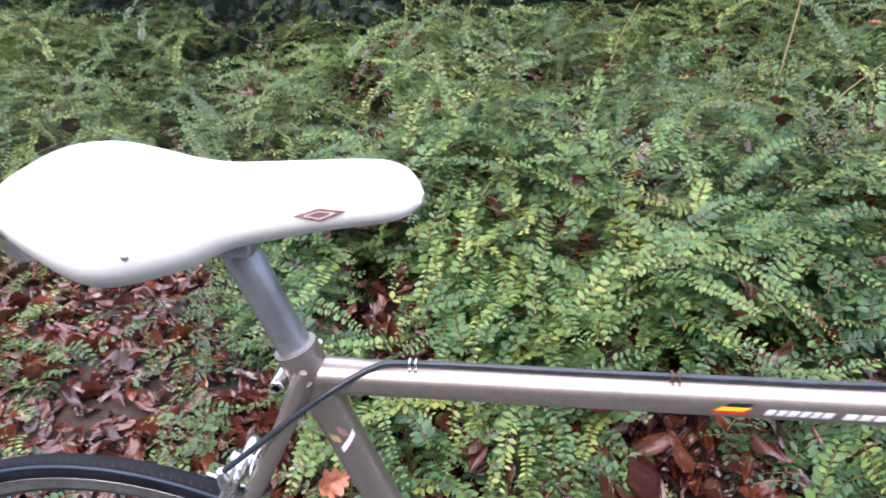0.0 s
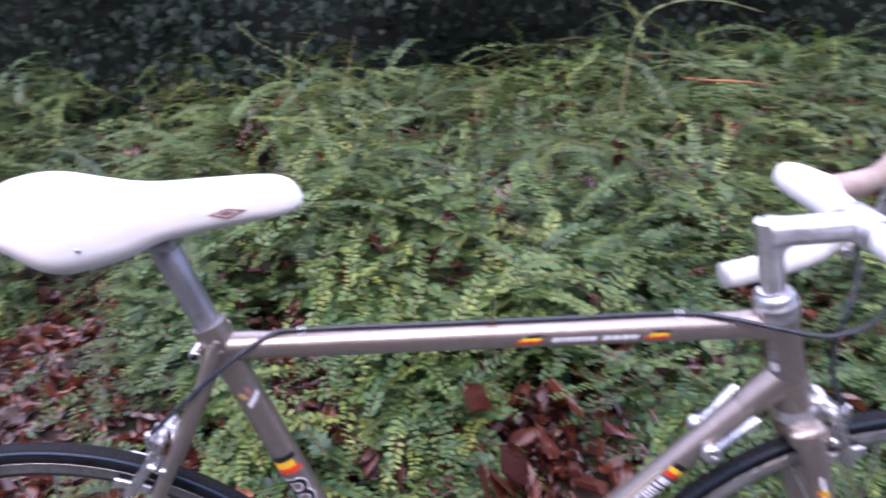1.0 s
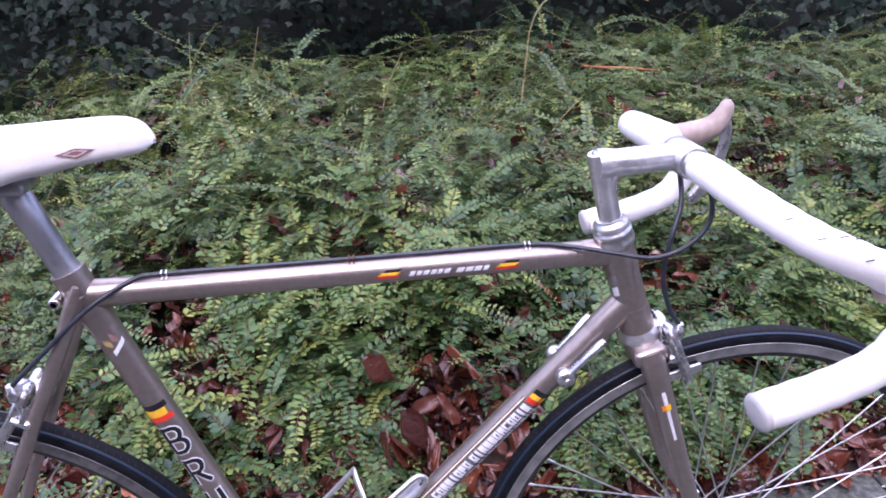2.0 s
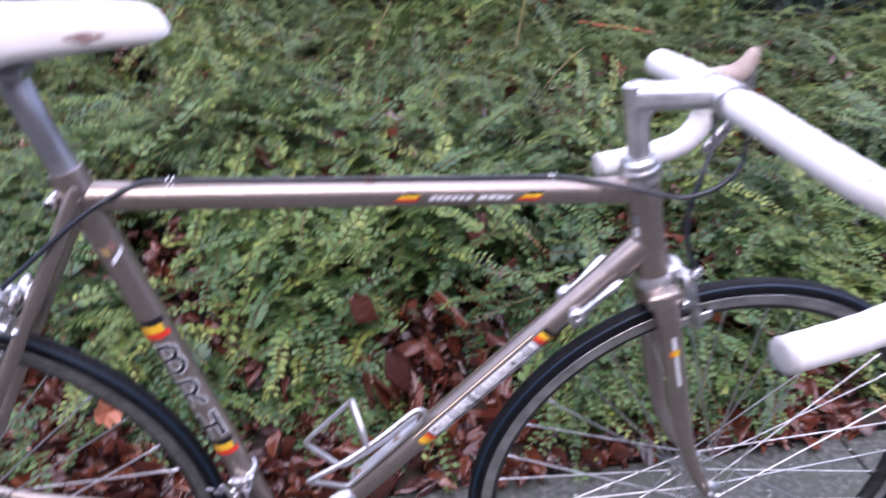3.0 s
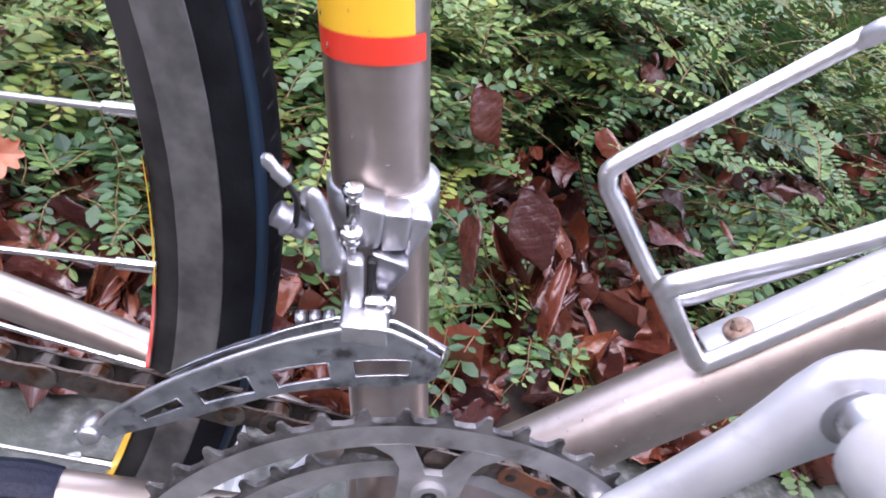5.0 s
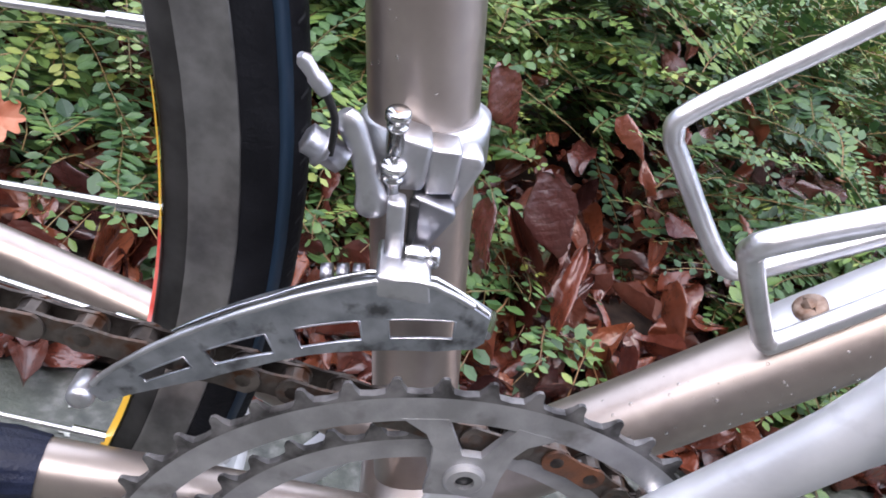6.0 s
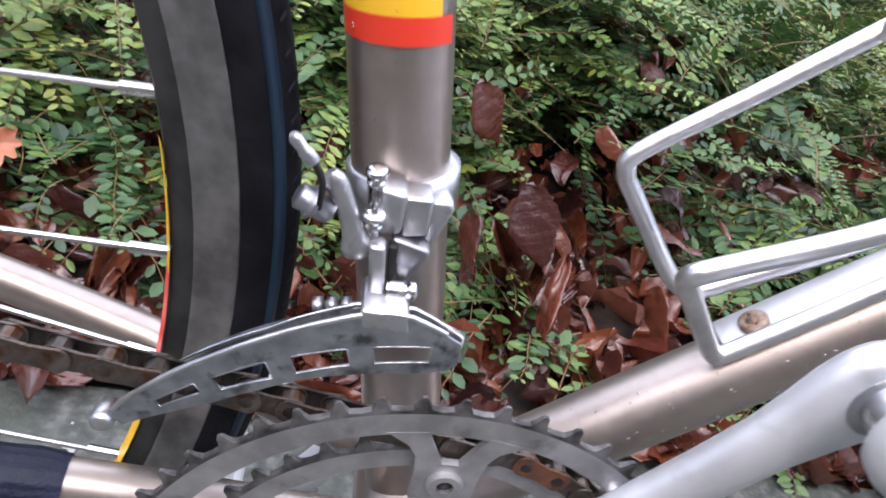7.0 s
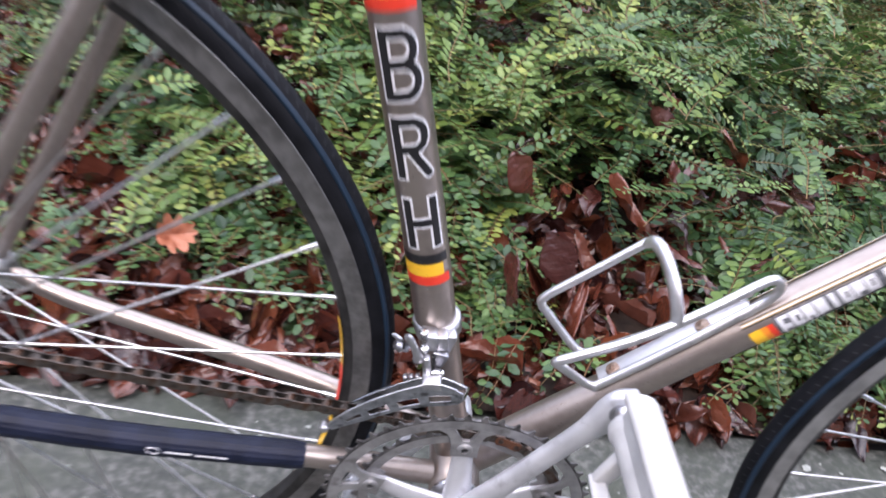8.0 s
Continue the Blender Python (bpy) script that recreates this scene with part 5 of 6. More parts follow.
def build_chain():
    r, y = 0.0838, -0.0408
    cog = Vector((REAR.x, 0, REAR.z))
    pts = []
    a0 = Vector((cog.x - 0.002, 0, cog.z + 0.0285))
    b0 = Vector(polar(r, 93.0, 0))
    pts += [a0.lerp(b0, t / 20) for t in range(20)]
    pts += [Vector(polar(r, a, 0)) for a in np.linspace(93, -93, 30)]
    lower = Vector((REAR.x + 0.03, 0, REAR.z - 0.165))
    pts += [pts[-1].lerp(lower, t / 10) for t in range(1, 11)]
    pts += [Vector((REAR.x + 0.005, 0, REAR.z - 0.15)), Vector((REAR.x - 0.005, 0, REAR.z - 0.12)), Vector((REAR.x + 0.012, 0, REAR.z - 0.075)), Vector((REAR.x + 0.02, 0, REAR.z - 0.06)), Vector((REAR.x + 0.005, 0, REAR.z - 0.045))]
    d = [0.0]
    for p, q in zip(pts, pts[1:]):
        d.append(d[-1] + (q - p).length)
    pitch = 0.01335
    nodes = []
    k, i = 0, 0
    while k * pitch < d[-1]:
        while d[i + 1] < k * pitch:
            i += 1
        t = (k * pitch - d[i]) / (d[i + 1] - d[i])
        p = pts[i].lerp(pts[i + 1], t)
        yy = y - 0.006 * min(1, max(0, (-p.x - 0.1) / 0.3))
        nodes.append(Vector((p.x, yy, p.z)))
        k += 1
    pins = join(*[tube([p + Vector((0, -0.0042, 0)), p + Vector((0, 0.0042, 0))], 0.0022, 8) for p in nodes])
    chain = part("chain", pins, CHAIN, bicycle, "greasy rust-stained roller chain")
    outline = []
    for k in range(20):
        a = 2 * math.pi * k / 20
        c = math.cos(a)
        outline.append((0.5 * pitch + 0.5 * pitch * math.copysign(1, c) + 0.0045 * c if abs(c) > 0.25 else 0.5 * pitch + 2.2 * c * 0.5 * pitch * 1.2, 0.0045 * math.sin(a) * (1 if abs(c) > 0.25 else 0.78)))
    meshes = []
    for off in (0.0036, 0.0026):
        v, f = join(plate(outline, -off - 0.0005, -off + 0.0005), plate(outline, off - 0.0005, off + 0.0005))
        if off < 0.003:
            v, f = join((v, f), tube([(0, -0.0022, 0), (0, 0.0022, 0)], 0.0040, 10), tube([(pitch, -0.0022, 0), (pitch, 0.0022, 0)], 0.0040, 10))
        meshes.append(mesh_of("link", v, f, CHAIN, False))
    rust = meshes[0].copy()
    rust.materials.clear()
    rust.materials.append(RUST)
    rg = random.Random(8)
    for k, (p, q) in enumerate(zip(nodes, nodes[1:])):
        ob = new("link", meshes[k % 2] if not (k % 2 == 0 and rg.random() < 0.06) else rust)
        ob.parent = chain
        ob.matrix_basis = Matrix.Translation(p) @ Matrix.Rotation(-math.atan2(q.z - p.z, q.x - p.x), 4, "Y")
    # sprockets and rear derailleur
    fw = part("freewheel", toothed((cog.x, cog.z), -0.048, -0.046, 0.012, 0.026, 0.0305, 14), CHAIN, bicycle, "oily steel sprockets", sharp=30)
    for k, rr in enumerate((0.034, 0.038, 0.043, 0.049)):
        part("sprocket", toothed((cog.x, cog.z), -0.0425 + 0.0055 * k, -0.0405 + 0.0055 * k, 0.012, rr - 0.004, rr, 16 + 2 * k), CHAIN, fw, sharp=30)
    rd = part("rear_derailleur", join(tube([(REAR.x - 0.004, -0.07, REAR.z - 0.02), (REAR.x + 0.004, -0.074, REAR.z - 0.05), (REAR.x + 0.012, -0.06, REAR.z - 0.072)], [0.012, 0.011, 0.011], 16), plate([(REAR.x + a, REAR.z + b) for a, b in ((0.022, -0.06), (0.0, -0.06), (-0.012, -0.14), (0.0, -0.172), (0.02, -0.16))], -0.0545, -0.0530)), ALLOY, bicycle, "alloy rear derailleur", sharp=40)
    for z, x in ((-0.067, 0.012), (-0.155, 0.004)):
        part("jockey_wheel", toothed((REAR.x + x, REAR.z + z), -0.050, -0.046, 0.004, 0.0165, 0.0205, 10), DARK, rd, sharp=30)
    part("axle_nut", lathe((REAR.x, -0.0655, REAR.z), (REAR.x, -0.09, REAR.z), [(0, 0.007), (0, 0.0095), (0.009, 0.0095), (0.0105, 0.007), (0.0106, 0.002)], 16), CHROME, rear_wheel)


build_chain()


def build_sheath():
    pts = smooth_path([(-0.122, -0.0365, 0.2858), (-0.18, -0.0425, 0.2898), (-0.26, -0.051, 0.2972), (-0.345, -0.0585, 0.3085)], 6)
    n = len(pts)
    # lengthwise ribs
    v, f = tube(pts, [0.0098] + [0.0109 + 0.0002 * math.sin(i * 1.9) for i in range(1, n - 1)] + [0.0098], 64, caps=False)
    v = [pts[k // 64] + (Vector(p) - pts[k // 64]) * (1 + 0.022 * math.sin(k % 64 * math.pi / 2 + 0.6)) for k, p in enumerate(v)]
    sh = part("chain_stay_guard", (v, f), SHEATH, bicycle, "ribbed navy neoprene chain stay guard with small pale print")
    a, b = Vector((-0.235, -0.0485, 0.296)), Vector((-0.15, -0.0395, 0.288))
    part("print_ring", tube([a + (b - a).normalized() * (0.005 + 0.0045 * math.cos(k)) + Vector((0, -0.0116, 0.002 + 0.0036 * math.sin(k))) for k in np.linspace(0, 6.28, 18)], 0.0004, 5), LETTER, sh)
    for s, w, lo, hi in ((0.013, 0.019, 4, 13), (0.035, 0.023, 3, 11)):
        part("print_mark", wrap(a, b, 0.0119, s, s + w, -hi, -lo, 0, 6), LETTER, sh)


build_sheath()


# ---- bottle cage, gear levers, brakes, cables ----
def on_down(s, n=0.0, y=0.0):
    """A point by its distance up the down tube, out from it and across."""
    return DT_A + DT_D * s + DT_N * n + Vector((0, y, 0))


def build_cage():
    r = 0.0035
    near = [on_down(0.277, 0.0195, -0.0070), on_down(0.292, 0.0208, -0.0070), on_down(0.3020, 0.0270, -0.0085), on_down(0.3030, 0.0360, -0.0105), on_down(0.295, 0.0430, -0.0130), on_down(0.252, 0.0555, -0.026), on_down(0.205, 0.0697, -0.036), on_down(0.158, 0.0842, -0.038), on_down(0.1505, 0.0837, -0.036), on_down(0.1492, 0.0765, -0.032), on_down(0.1485, 0.037, -0.0165), on_down(0.1495, 0.0235, -0.0105), on_down(0.156, 0.0200, -0.0095), on_down(0.22, 0.0200, -0.0095), on_down(0.278, 0.0195, -0.0070)]
    far = [on_down(0.285, 0.0200, 0.0085), on_down(0.22, 0.0215, 0.0125), on_down(0.171, 0.0265, 0.0165), on_down(0.1545, 0.0300, 0.0175), on_down(0.149, 0.040, 0.0190), on_down(0.1495, 0.079, 0.022), on_down(0.1505, 0.0900, 0.022), on_down(0.158, 0.0950, 0.022), on_down(0.20, 0.0945, 0.022), on_down(0.243, 0.0950, 0.021)]

    def wire(p):
        return tube(smooth_path(p, 5), r, 14)
    cg = part("bottle_cage", join(wire(near), wire(far)), SATIN, bicycle, "bright alloy wire bottle cage")
    arch = smooth_path([on_down(0.240, 0.0950, 0.021), on_down(0.2475, 0.0985, 0.011), on_down(0.2492, 0.0955, -0.004), on_down(0.2450, 0.0830, -0.0200), on_down(0.2375, 0.0690, -0.0300), on_down(0.232, 0.0605, -0.0305)], 5)
    part("cage_arch", tube(arch, [0.0036, 0.0042, 0.0046] + [0.0047] * (len(arch) - 6) + [0.0046, 0.0042, 0.0036], 14, flat=0.62), SATIN, cg, "flattened arch of the cage")
    ang = -math.atan2(DT_D.z, DT_D.x)
    part("mounting_strip", block((0.125, 0.0195, 0.0022), 0.0008, Matrix.Translation(on_down(0.2165, 0.0172)) @ Matrix.Rotation(ang, 4, "Y")), CRANK, cg, "flat mounting strip")
    for s in (0.168, 0.243):
        o = on_down(s, 0.0172)
        b = part("cage_bolt", lathe(o, o + DT_N * 0.1, [(0, 0.0056), (0.003, 0.0056), (0.0038, 0.0046), (0.0039, 0.0026), (0.0025, 0.0023), (0.0024, 0.0005)], 18), BOLT, cg, "rusty cage bolt")


build_cage()


def build_small():
    # gear levers on the down tube
    s0 = (Vector((0.357, 0, 0.645)) - DT_A).dot(DT_D)
    for sg in (-1, 1):
        o = on_down(s0, 0.0, sg * R_DT)
        sh = part("gear_lever", join(lathe(o, o + Vector((0, sg, 0)), [(0, 0.0095), (0.004, 0.0095), (0.005, 0.0115), (0.013, 0.0115), (0.0145, 0.009), (0.017, 0.006), (0.0175, 0.001)], 22), tube([o + Vector((0, sg * 0.008, 0)), o + Vector((0, sg * 0.010, 0)) + DT_D * 0.028 + DT_N * 0.001, o + Vector((0, sg * 0.013, 0)) + DT_D * 0.058 + DT_N * 0.002, o + Vector((0, sg * 0.013, 0)) + DT_D * 0.065 + DT_N * 0.002], [0.0075, 0.0056, 0.0066, 0.004], 14, flat=0.7)), ALLOY, bicycle, "polished friction gear lever")
        part("lever_screw", lathe(o + Vector((0, sg * 0.0165, 0)), o + Vector((0, sg, 0)), [(0, 0.004), (0.0025, 0.0038), (0.0026, 0.001)], 12), DULL, sh)
    # side-pull brakes
    for nm, piv, ax, pad in (("front_brake", Vector((0.478, 0, 0.688)), Vector((0.95, 0, -0.3)), Vector((0.505, 0, 0.634))), ("rear_brake", Vector((-0.236, 0, 0.683)), Vector((-0.85, 0, 0.5)), Vector((-0.283, 0, 0.628)))):
        ax = ax.normalized()
        f = ax if nm == "front_brake" else ax
        down = (pad - piv).normalized()
        br = part(nm, lathe(piv - ax * 0.018, piv + ax, [(0, 0.004), (0.0, 0.0075), (0.012, 0.0075), (0.0125, 0.010), (0.026, 0.010), (0.0265, 0.0065), (0.036, 0.0065), (0.0365, 0.003)], 18), ALLOY, bicycle, "polished side-pull brake caliper")
        for sg in (-1, 1):
            p = [piv + ax * 0.004, piv + Vector((0, sg * 0.020, 0.003)) + ax * 0.004, piv + Vector((0, sg * 0.031, 0)) + down * 0.022 + ax * 0.002, pad + Vector((0, sg * 0.030, 0)) - down * 0.006, pad + Vector((0, sg * 0.027, 0)) + down * 0.006]
            arm = part("brake_arm", tube(smooth_path(p, 5), [0.0075, 0.0073, 0.007, 0.0068, 0.0066, 0.0065, 0.0064, 0.0063, 0.0062, 0.006] + [0.0058] * 6 + [0.0055] * 5, 14, flat=1.3), ALLOY, br)
            tang = Vector((-(pad - (FRONT if nm == "front_brake" else REAR)).z, 0, (pad - (FRONT if nm == "front_brake" else REAR)).x)).normalized()
            rot = Matrix.Rotation(-math.atan2(tang.z, tang.x), 4, "Y")
            part("brake_shoe", block((0.040, 0.008, 0.010), 0.002, Matrix.Translation(pad + Vector((0, sg * 0.0165, 0))) @ rot), RUBBER, arm, "black brake block in alloy holder")
            part("shoe_holder", block((0.042, 0.005, 0.013), 0.002, Matrix.Translation(pad + Vector((0, sg * 0.0215, 0))) @ rot), ALLOY, arm)
            part("shoe_nut", lathe(pad + Vector((0, sg * 0.024, 0)), pad + Vector((0, sg, 0)), [(0, 0.0055), (0.008, 0.0055), (0.009, 0.004), (0.012, 0.003)], 12), CHROME, arm)
        # cable arms to the near side, adjuster and anchor
        t = piv + Vector((0, -0.034, 0.012)) + ax * 0.006
        part("cable_stop", join(tube([piv + ax * 0.008, piv + Vector((0, -0.02, 0.008)) + ax * 0.008, t], [0.006, 0.0052, 0.0055], 12), lathe(t + Vector((0, 0, -0.006)), t + Vector((0, 0, 1)), [(0, 0.004), (0.001, 0.0055), (0.012, 0.0055), (0.013, 0.004), (0.020, 0.0042), (0.0205, 0.003)], 14)), ALLOY, br)
        t2 = piv + Vector((0, -0.036, -0.022)) + ax * 0.006
        part("cable_anchor", join(tube([piv + Vector((0, -0.028, -0.006)), t2], [0.0058, 0.0052], 12), lathe(t2 - ax * 0.009, t2 + ax, [(0, 0.003), (0, 0.0055), (0.005, 0.0055), (0.006, 0.0045), (0.02, 0.0045), (0.0205, 0.002)], 12)), CHROME, br)
        part("return_spring", tube(smooth_path([piv + Vector((0, -0.026, -0.012)) - ax * 0.008, piv + Vector((0, -0.012, 0.014)) - ax * 0.010, piv + Vector((0, 0.012, 0.014)) - ax * 0.010, piv + Vector((0, 0.026, -0.012)) - ax * 0.008], 4), 0.0013, 8), STEEL, br)
        part("inner_wire", tube([t + Vector((0, 0, -0.004)), t2], 0.0009, 6), STEEL, br)
    # cables
    zt = TT_Z + R_TT + 0.0020
    rear = [(0.486, -0.026, 0.889), (0.497, -0.038, 0.866), (0.494, -0.045, 0.838), (0.473, -0.047, 0.816), (0.440, -0.042, 0.803), (0.402, -0.030, 0.806), (0.36, -0.012, zt - 0.001), (0.315, 0, zt), (0.2, 0, zt), (0.05, 0, zt), (-0.073, 0, zt), (-0.105, -0.006, zt - 0.002), (-0.148, -0.026, 0.788), (-0.2, -0.032, 0.745), (-0.238, -0.034, 0.712)]
    part("brake_cable", tube(smooth_path(rear, 6), 0.0026, 12), HOUSING, bicycle, "dark cable housing clipped along the top tube")
    part("brake_cable", tube(smooth_path([(0.484, 0.018, 0.888), (0.478, -0.012, 0.852), (0.463, -0.030, 0.818), (0.457, -0.034, 0.776), (0.468, -0.034, 0.735), (0.482, -0.034, 0.712)], 6), 0.0028, 12), HOUSING, bicycle, "dark front brake cable housing")
    for x, m in ((-0.073, CHROME), (0.121, RUST), (0.312, CHROME)):
        part("cable_clip", join(*[wrap((x - 0.01, 0, TT_Z), (x + 0.02, 0, TT_Z), R_TT + 0.0008, 0.0075 + o, 0.0092 + o, -125, -62, 0, 10) for o in (0.0, 0.0045)], *[tube([(x - 0.0022 + o, 0.0035 * math.cos(a), zt + 0.0036 * math.sin(a)) for a in np.linspace(-0.6, 3.75, 12)], 0.0011, 6) for o in (0.0, 0.005)]), m, bicycle, "small metal cable clip")
    # bare gear wires along the down tube
    for sg in (-1, 1):
        part("gear_wire", tube([on_down(s0 - 0.002, 0.002, sg * (R_DT + 0.008)), on_down(0.06, -R_DT - 0.0015, sg * 0.004), (BB.x, sg * 0.004, BB.z - 0.026)], 0.0005, 6), DARK, bicycle)


build_small()


# ---- rain drops ----
def drops(parent, a, b, radius, s0, s1, a0, a1, count, seed):
    """Small beads of water standing on a tube, past counting."""
    rg = random.Random(seed)
    a, b = Vector(a), Vector(b)
    d = (b - a).normalized()
    n1 = Vector((0, -1, 0))
    n1 = (n1 - d * n1.dot(d)).normalized()
    n2 = d.cross(n1)
    shapes = []
    for _ in range(count):
        t = radians(rg.uniform(a0, a1))
        up = n1 * math.cos(t) + n2 * math.sin(t)
        side = d.cross(up)
        o = a + d * rg.uniform(s0, s1) + up * (radius - 0.0001)
        r = 0.00025 + 0.00055 * rg.random() ** 3
        v = [o + up * r * 0.75]
        for h, w in ((0.55, 0.7), (0.0, 1.0)):
            v += [o + up * r * h + (d * math.cos(k * math.pi / 4) + side * math.sin(k * math.pi / 4)) * r * w for k in range(8)]
        f = [(0, 1 + k, 1 + (k + 1) % 8) for k in range(8)] + [(1 + k, 9 + k, 9 + (k + 1) % 8, 1 + (k + 1) % 8) for k in range(8)]
        shapes.append((v, f))
    tagged(part("water_drops", join(*shapes), WATER, parent), "clear rain drops", kind="stuff")


drops(down_tube, DT_A, DT_B, R_DT, 0.09, 0.33, -85, 20, 170, 61)
drops(seat_tube, BB, on_seat(0.8), R_ST, 0.17, 0.50, -60, 60, 160, 62)
drops(top_tube, (0, 0, TT_Z), (0.4, 0, TT_Z), R_TT, -0.05, 0.40, -80, 10, 200, 63)


# ---- paving, litter and the hedge behind ----
def lobed(rg, n=14, depth=0.25):
    return [(1 + depth * rg.uniform(-1, 1)) for _ in range(n)]


def build_paving():
    pv = part("pavement", block((14.0, 6.0, 0.05), 0, Matrix.Translation((0, -2.75, -0.0305)) @ Matrix.Rotation(0, 4, "Z")), CONCRETE, None)
    tagged(pv, "grey mossy concrete paving beside the bed", "pavement", kind="structure")
    yaw = math.atan(0.074)
    rg = random.Random(3)
    u0 = -6.0
    while u0 < 6.0:
        w = 1.2
        for row in range(3):
            d0, d1 = row * 0.5, row * 0.5 + 0.494
            x0, x1 = u0 + (0.4 if row % 2 else 0), u0 + w - 0.006 + (0.4 if row % 2 else 0)
            pts = [(x0, edge_y(x0) - d1), (x1, edge_y(x1) - d1), (x1, edge_y(x1) - d0), (x0, edge_y(x0) - d0)]
            h = 0.0 + rg.uniform(-0.0012, 0.0012)
            v = [(x, y, -0.05) for x, y in pts] + [(x, y, h - 0.004) for x, y in pts]
            cx, cy = sum(p[0] for p in pts) / 4, sum(p[1] for p in pts) / 4
            v += [(x + (cx - x) * 0.008, y + (cy - y) * 0.016, h) for x, y in pts]
            f = [(8, 9, 10, 11)] + [(i, (i + 1) % 4, 4 + (i + 1) % 4, 4 + i) for i in range(4)] + [(4 + i, 4 + (i + 1) % 4, 8 + (i + 1) % 4, 8 + i) for i in range(4)]
            ob = part("slab", (v, f), CONCRETE, pv, smooth=False)
        u0 += w
    # lichen spots on the slabs
    rg = random.Random(11)
    spots = [(0.608, 0.279, 0.007), (0.255, 0.262, 0.004), (0.75, 0.30, 0.006), (-0.2, 0.2, 0.005)]
    spots += [(rg.uniform(-0.9, 1.6), 0, rg.uniform(0.001, 0.0048)) for _ in range(150)]
    vv, ff = [], []
    for x, y, r in spots:
        if not y:
            y = edge_y(x) - rg.uniform(0.01, 0.45)
        k = len(vv)
        n = 12
        sh = lobed(rg, n, 0.4)
        vv.append((x, y, 0.0042))
        vv += [(x + r * s * math.cos(2 * math.pi * i / n), y + 0.8 * r * s * math.sin(2 * math.pi * i / n), 0.0021) for i, s in enumerate(sh)]
        ff += [(k, k + 1 + i, k + 1 + (i + 1) % n) for i in range(n)]
    li = part("lichen", (vv, ff), LICHEN, None)
    tagged(li, "pale crusty lichen spots on the paving", "lichen", kind="stuff")


build_paving()


def leaf_shape(rg, length, width, curl, crumple, rows=9, cols=6):
    """A curled dead leaf with a pointed tip and a raised midrib, as a small grid."""
    verts, faces = [], []
    ph = rg.uniform(0, 6)
    fold, wave, twist = rg.uniform(0.05, 0.35), rg.uniform(0.05, 0.16), rg.uniform(-0.5, 0.5)
    for i in range(rows):
        t = i / (rows - 1)
        w = width * (math.sin(math.pi * min(1, t * 0.97 + 0.03) ** 0.8) ** 0.75) * (1 + 0.07 * rg.uniform(-1, 1)) if 0 < i < rows - 1 else width * 0.03
        for j in range(cols + 1):
            u = 2 * j / cols - 1
            z = curl * (u * u) * w * 0.5 + fold * abs(u) * w * 0.5 + wave * w * u * u * math.sin(11 * t + ph + (2 if u > 0 else 0)) + crumple * math.sin(5 * t + 3 * u + ph) + crumple * 0.12 * rg.uniform(-1, 1) + curl * 0.25 * length * (t - 0.5) ** 2 + twist * u * w * (t - 0.5)
            verts.append((length * (t - 0.5), u * w * 0.5 * (1 - 0.25 * min(1, abs(curl))), z))
    for i in range(rows - 1):
        for j in range(cols):
            a = i * (cols + 1) + j
            faces.append((a, a + 1, a + cols + 2, a + cols + 1))
    return verts, faces


def veined(me, local=None):
    """Keeps each leaf's own coordinates on its mesh, for the veins."""
    co = [v.co[:] for v in me.vertices] if local is None else local
    at = me.attributes.new("leafco", "FLOAT_VECTOR", "POINT")
    at.data.foreach_set("vector", np.array(co, np.float32).ravel())
    return me


def litter_spot(rg, near):
    """A place for a fallen leaf: mostly the strip along the paving and the open patch at its far end."""
    while True:
        if near:
            x = rg.uniform(-0.75, 1.25)
            y = edge_y(x) - 0.004 + 0.55 * rg.random() ** 1.3
        else:
            x = rg.uniform(-2.4, 2.6)
            y = edge_y(x) + 1.9 * rg.random() ** 1.2
        return x, y


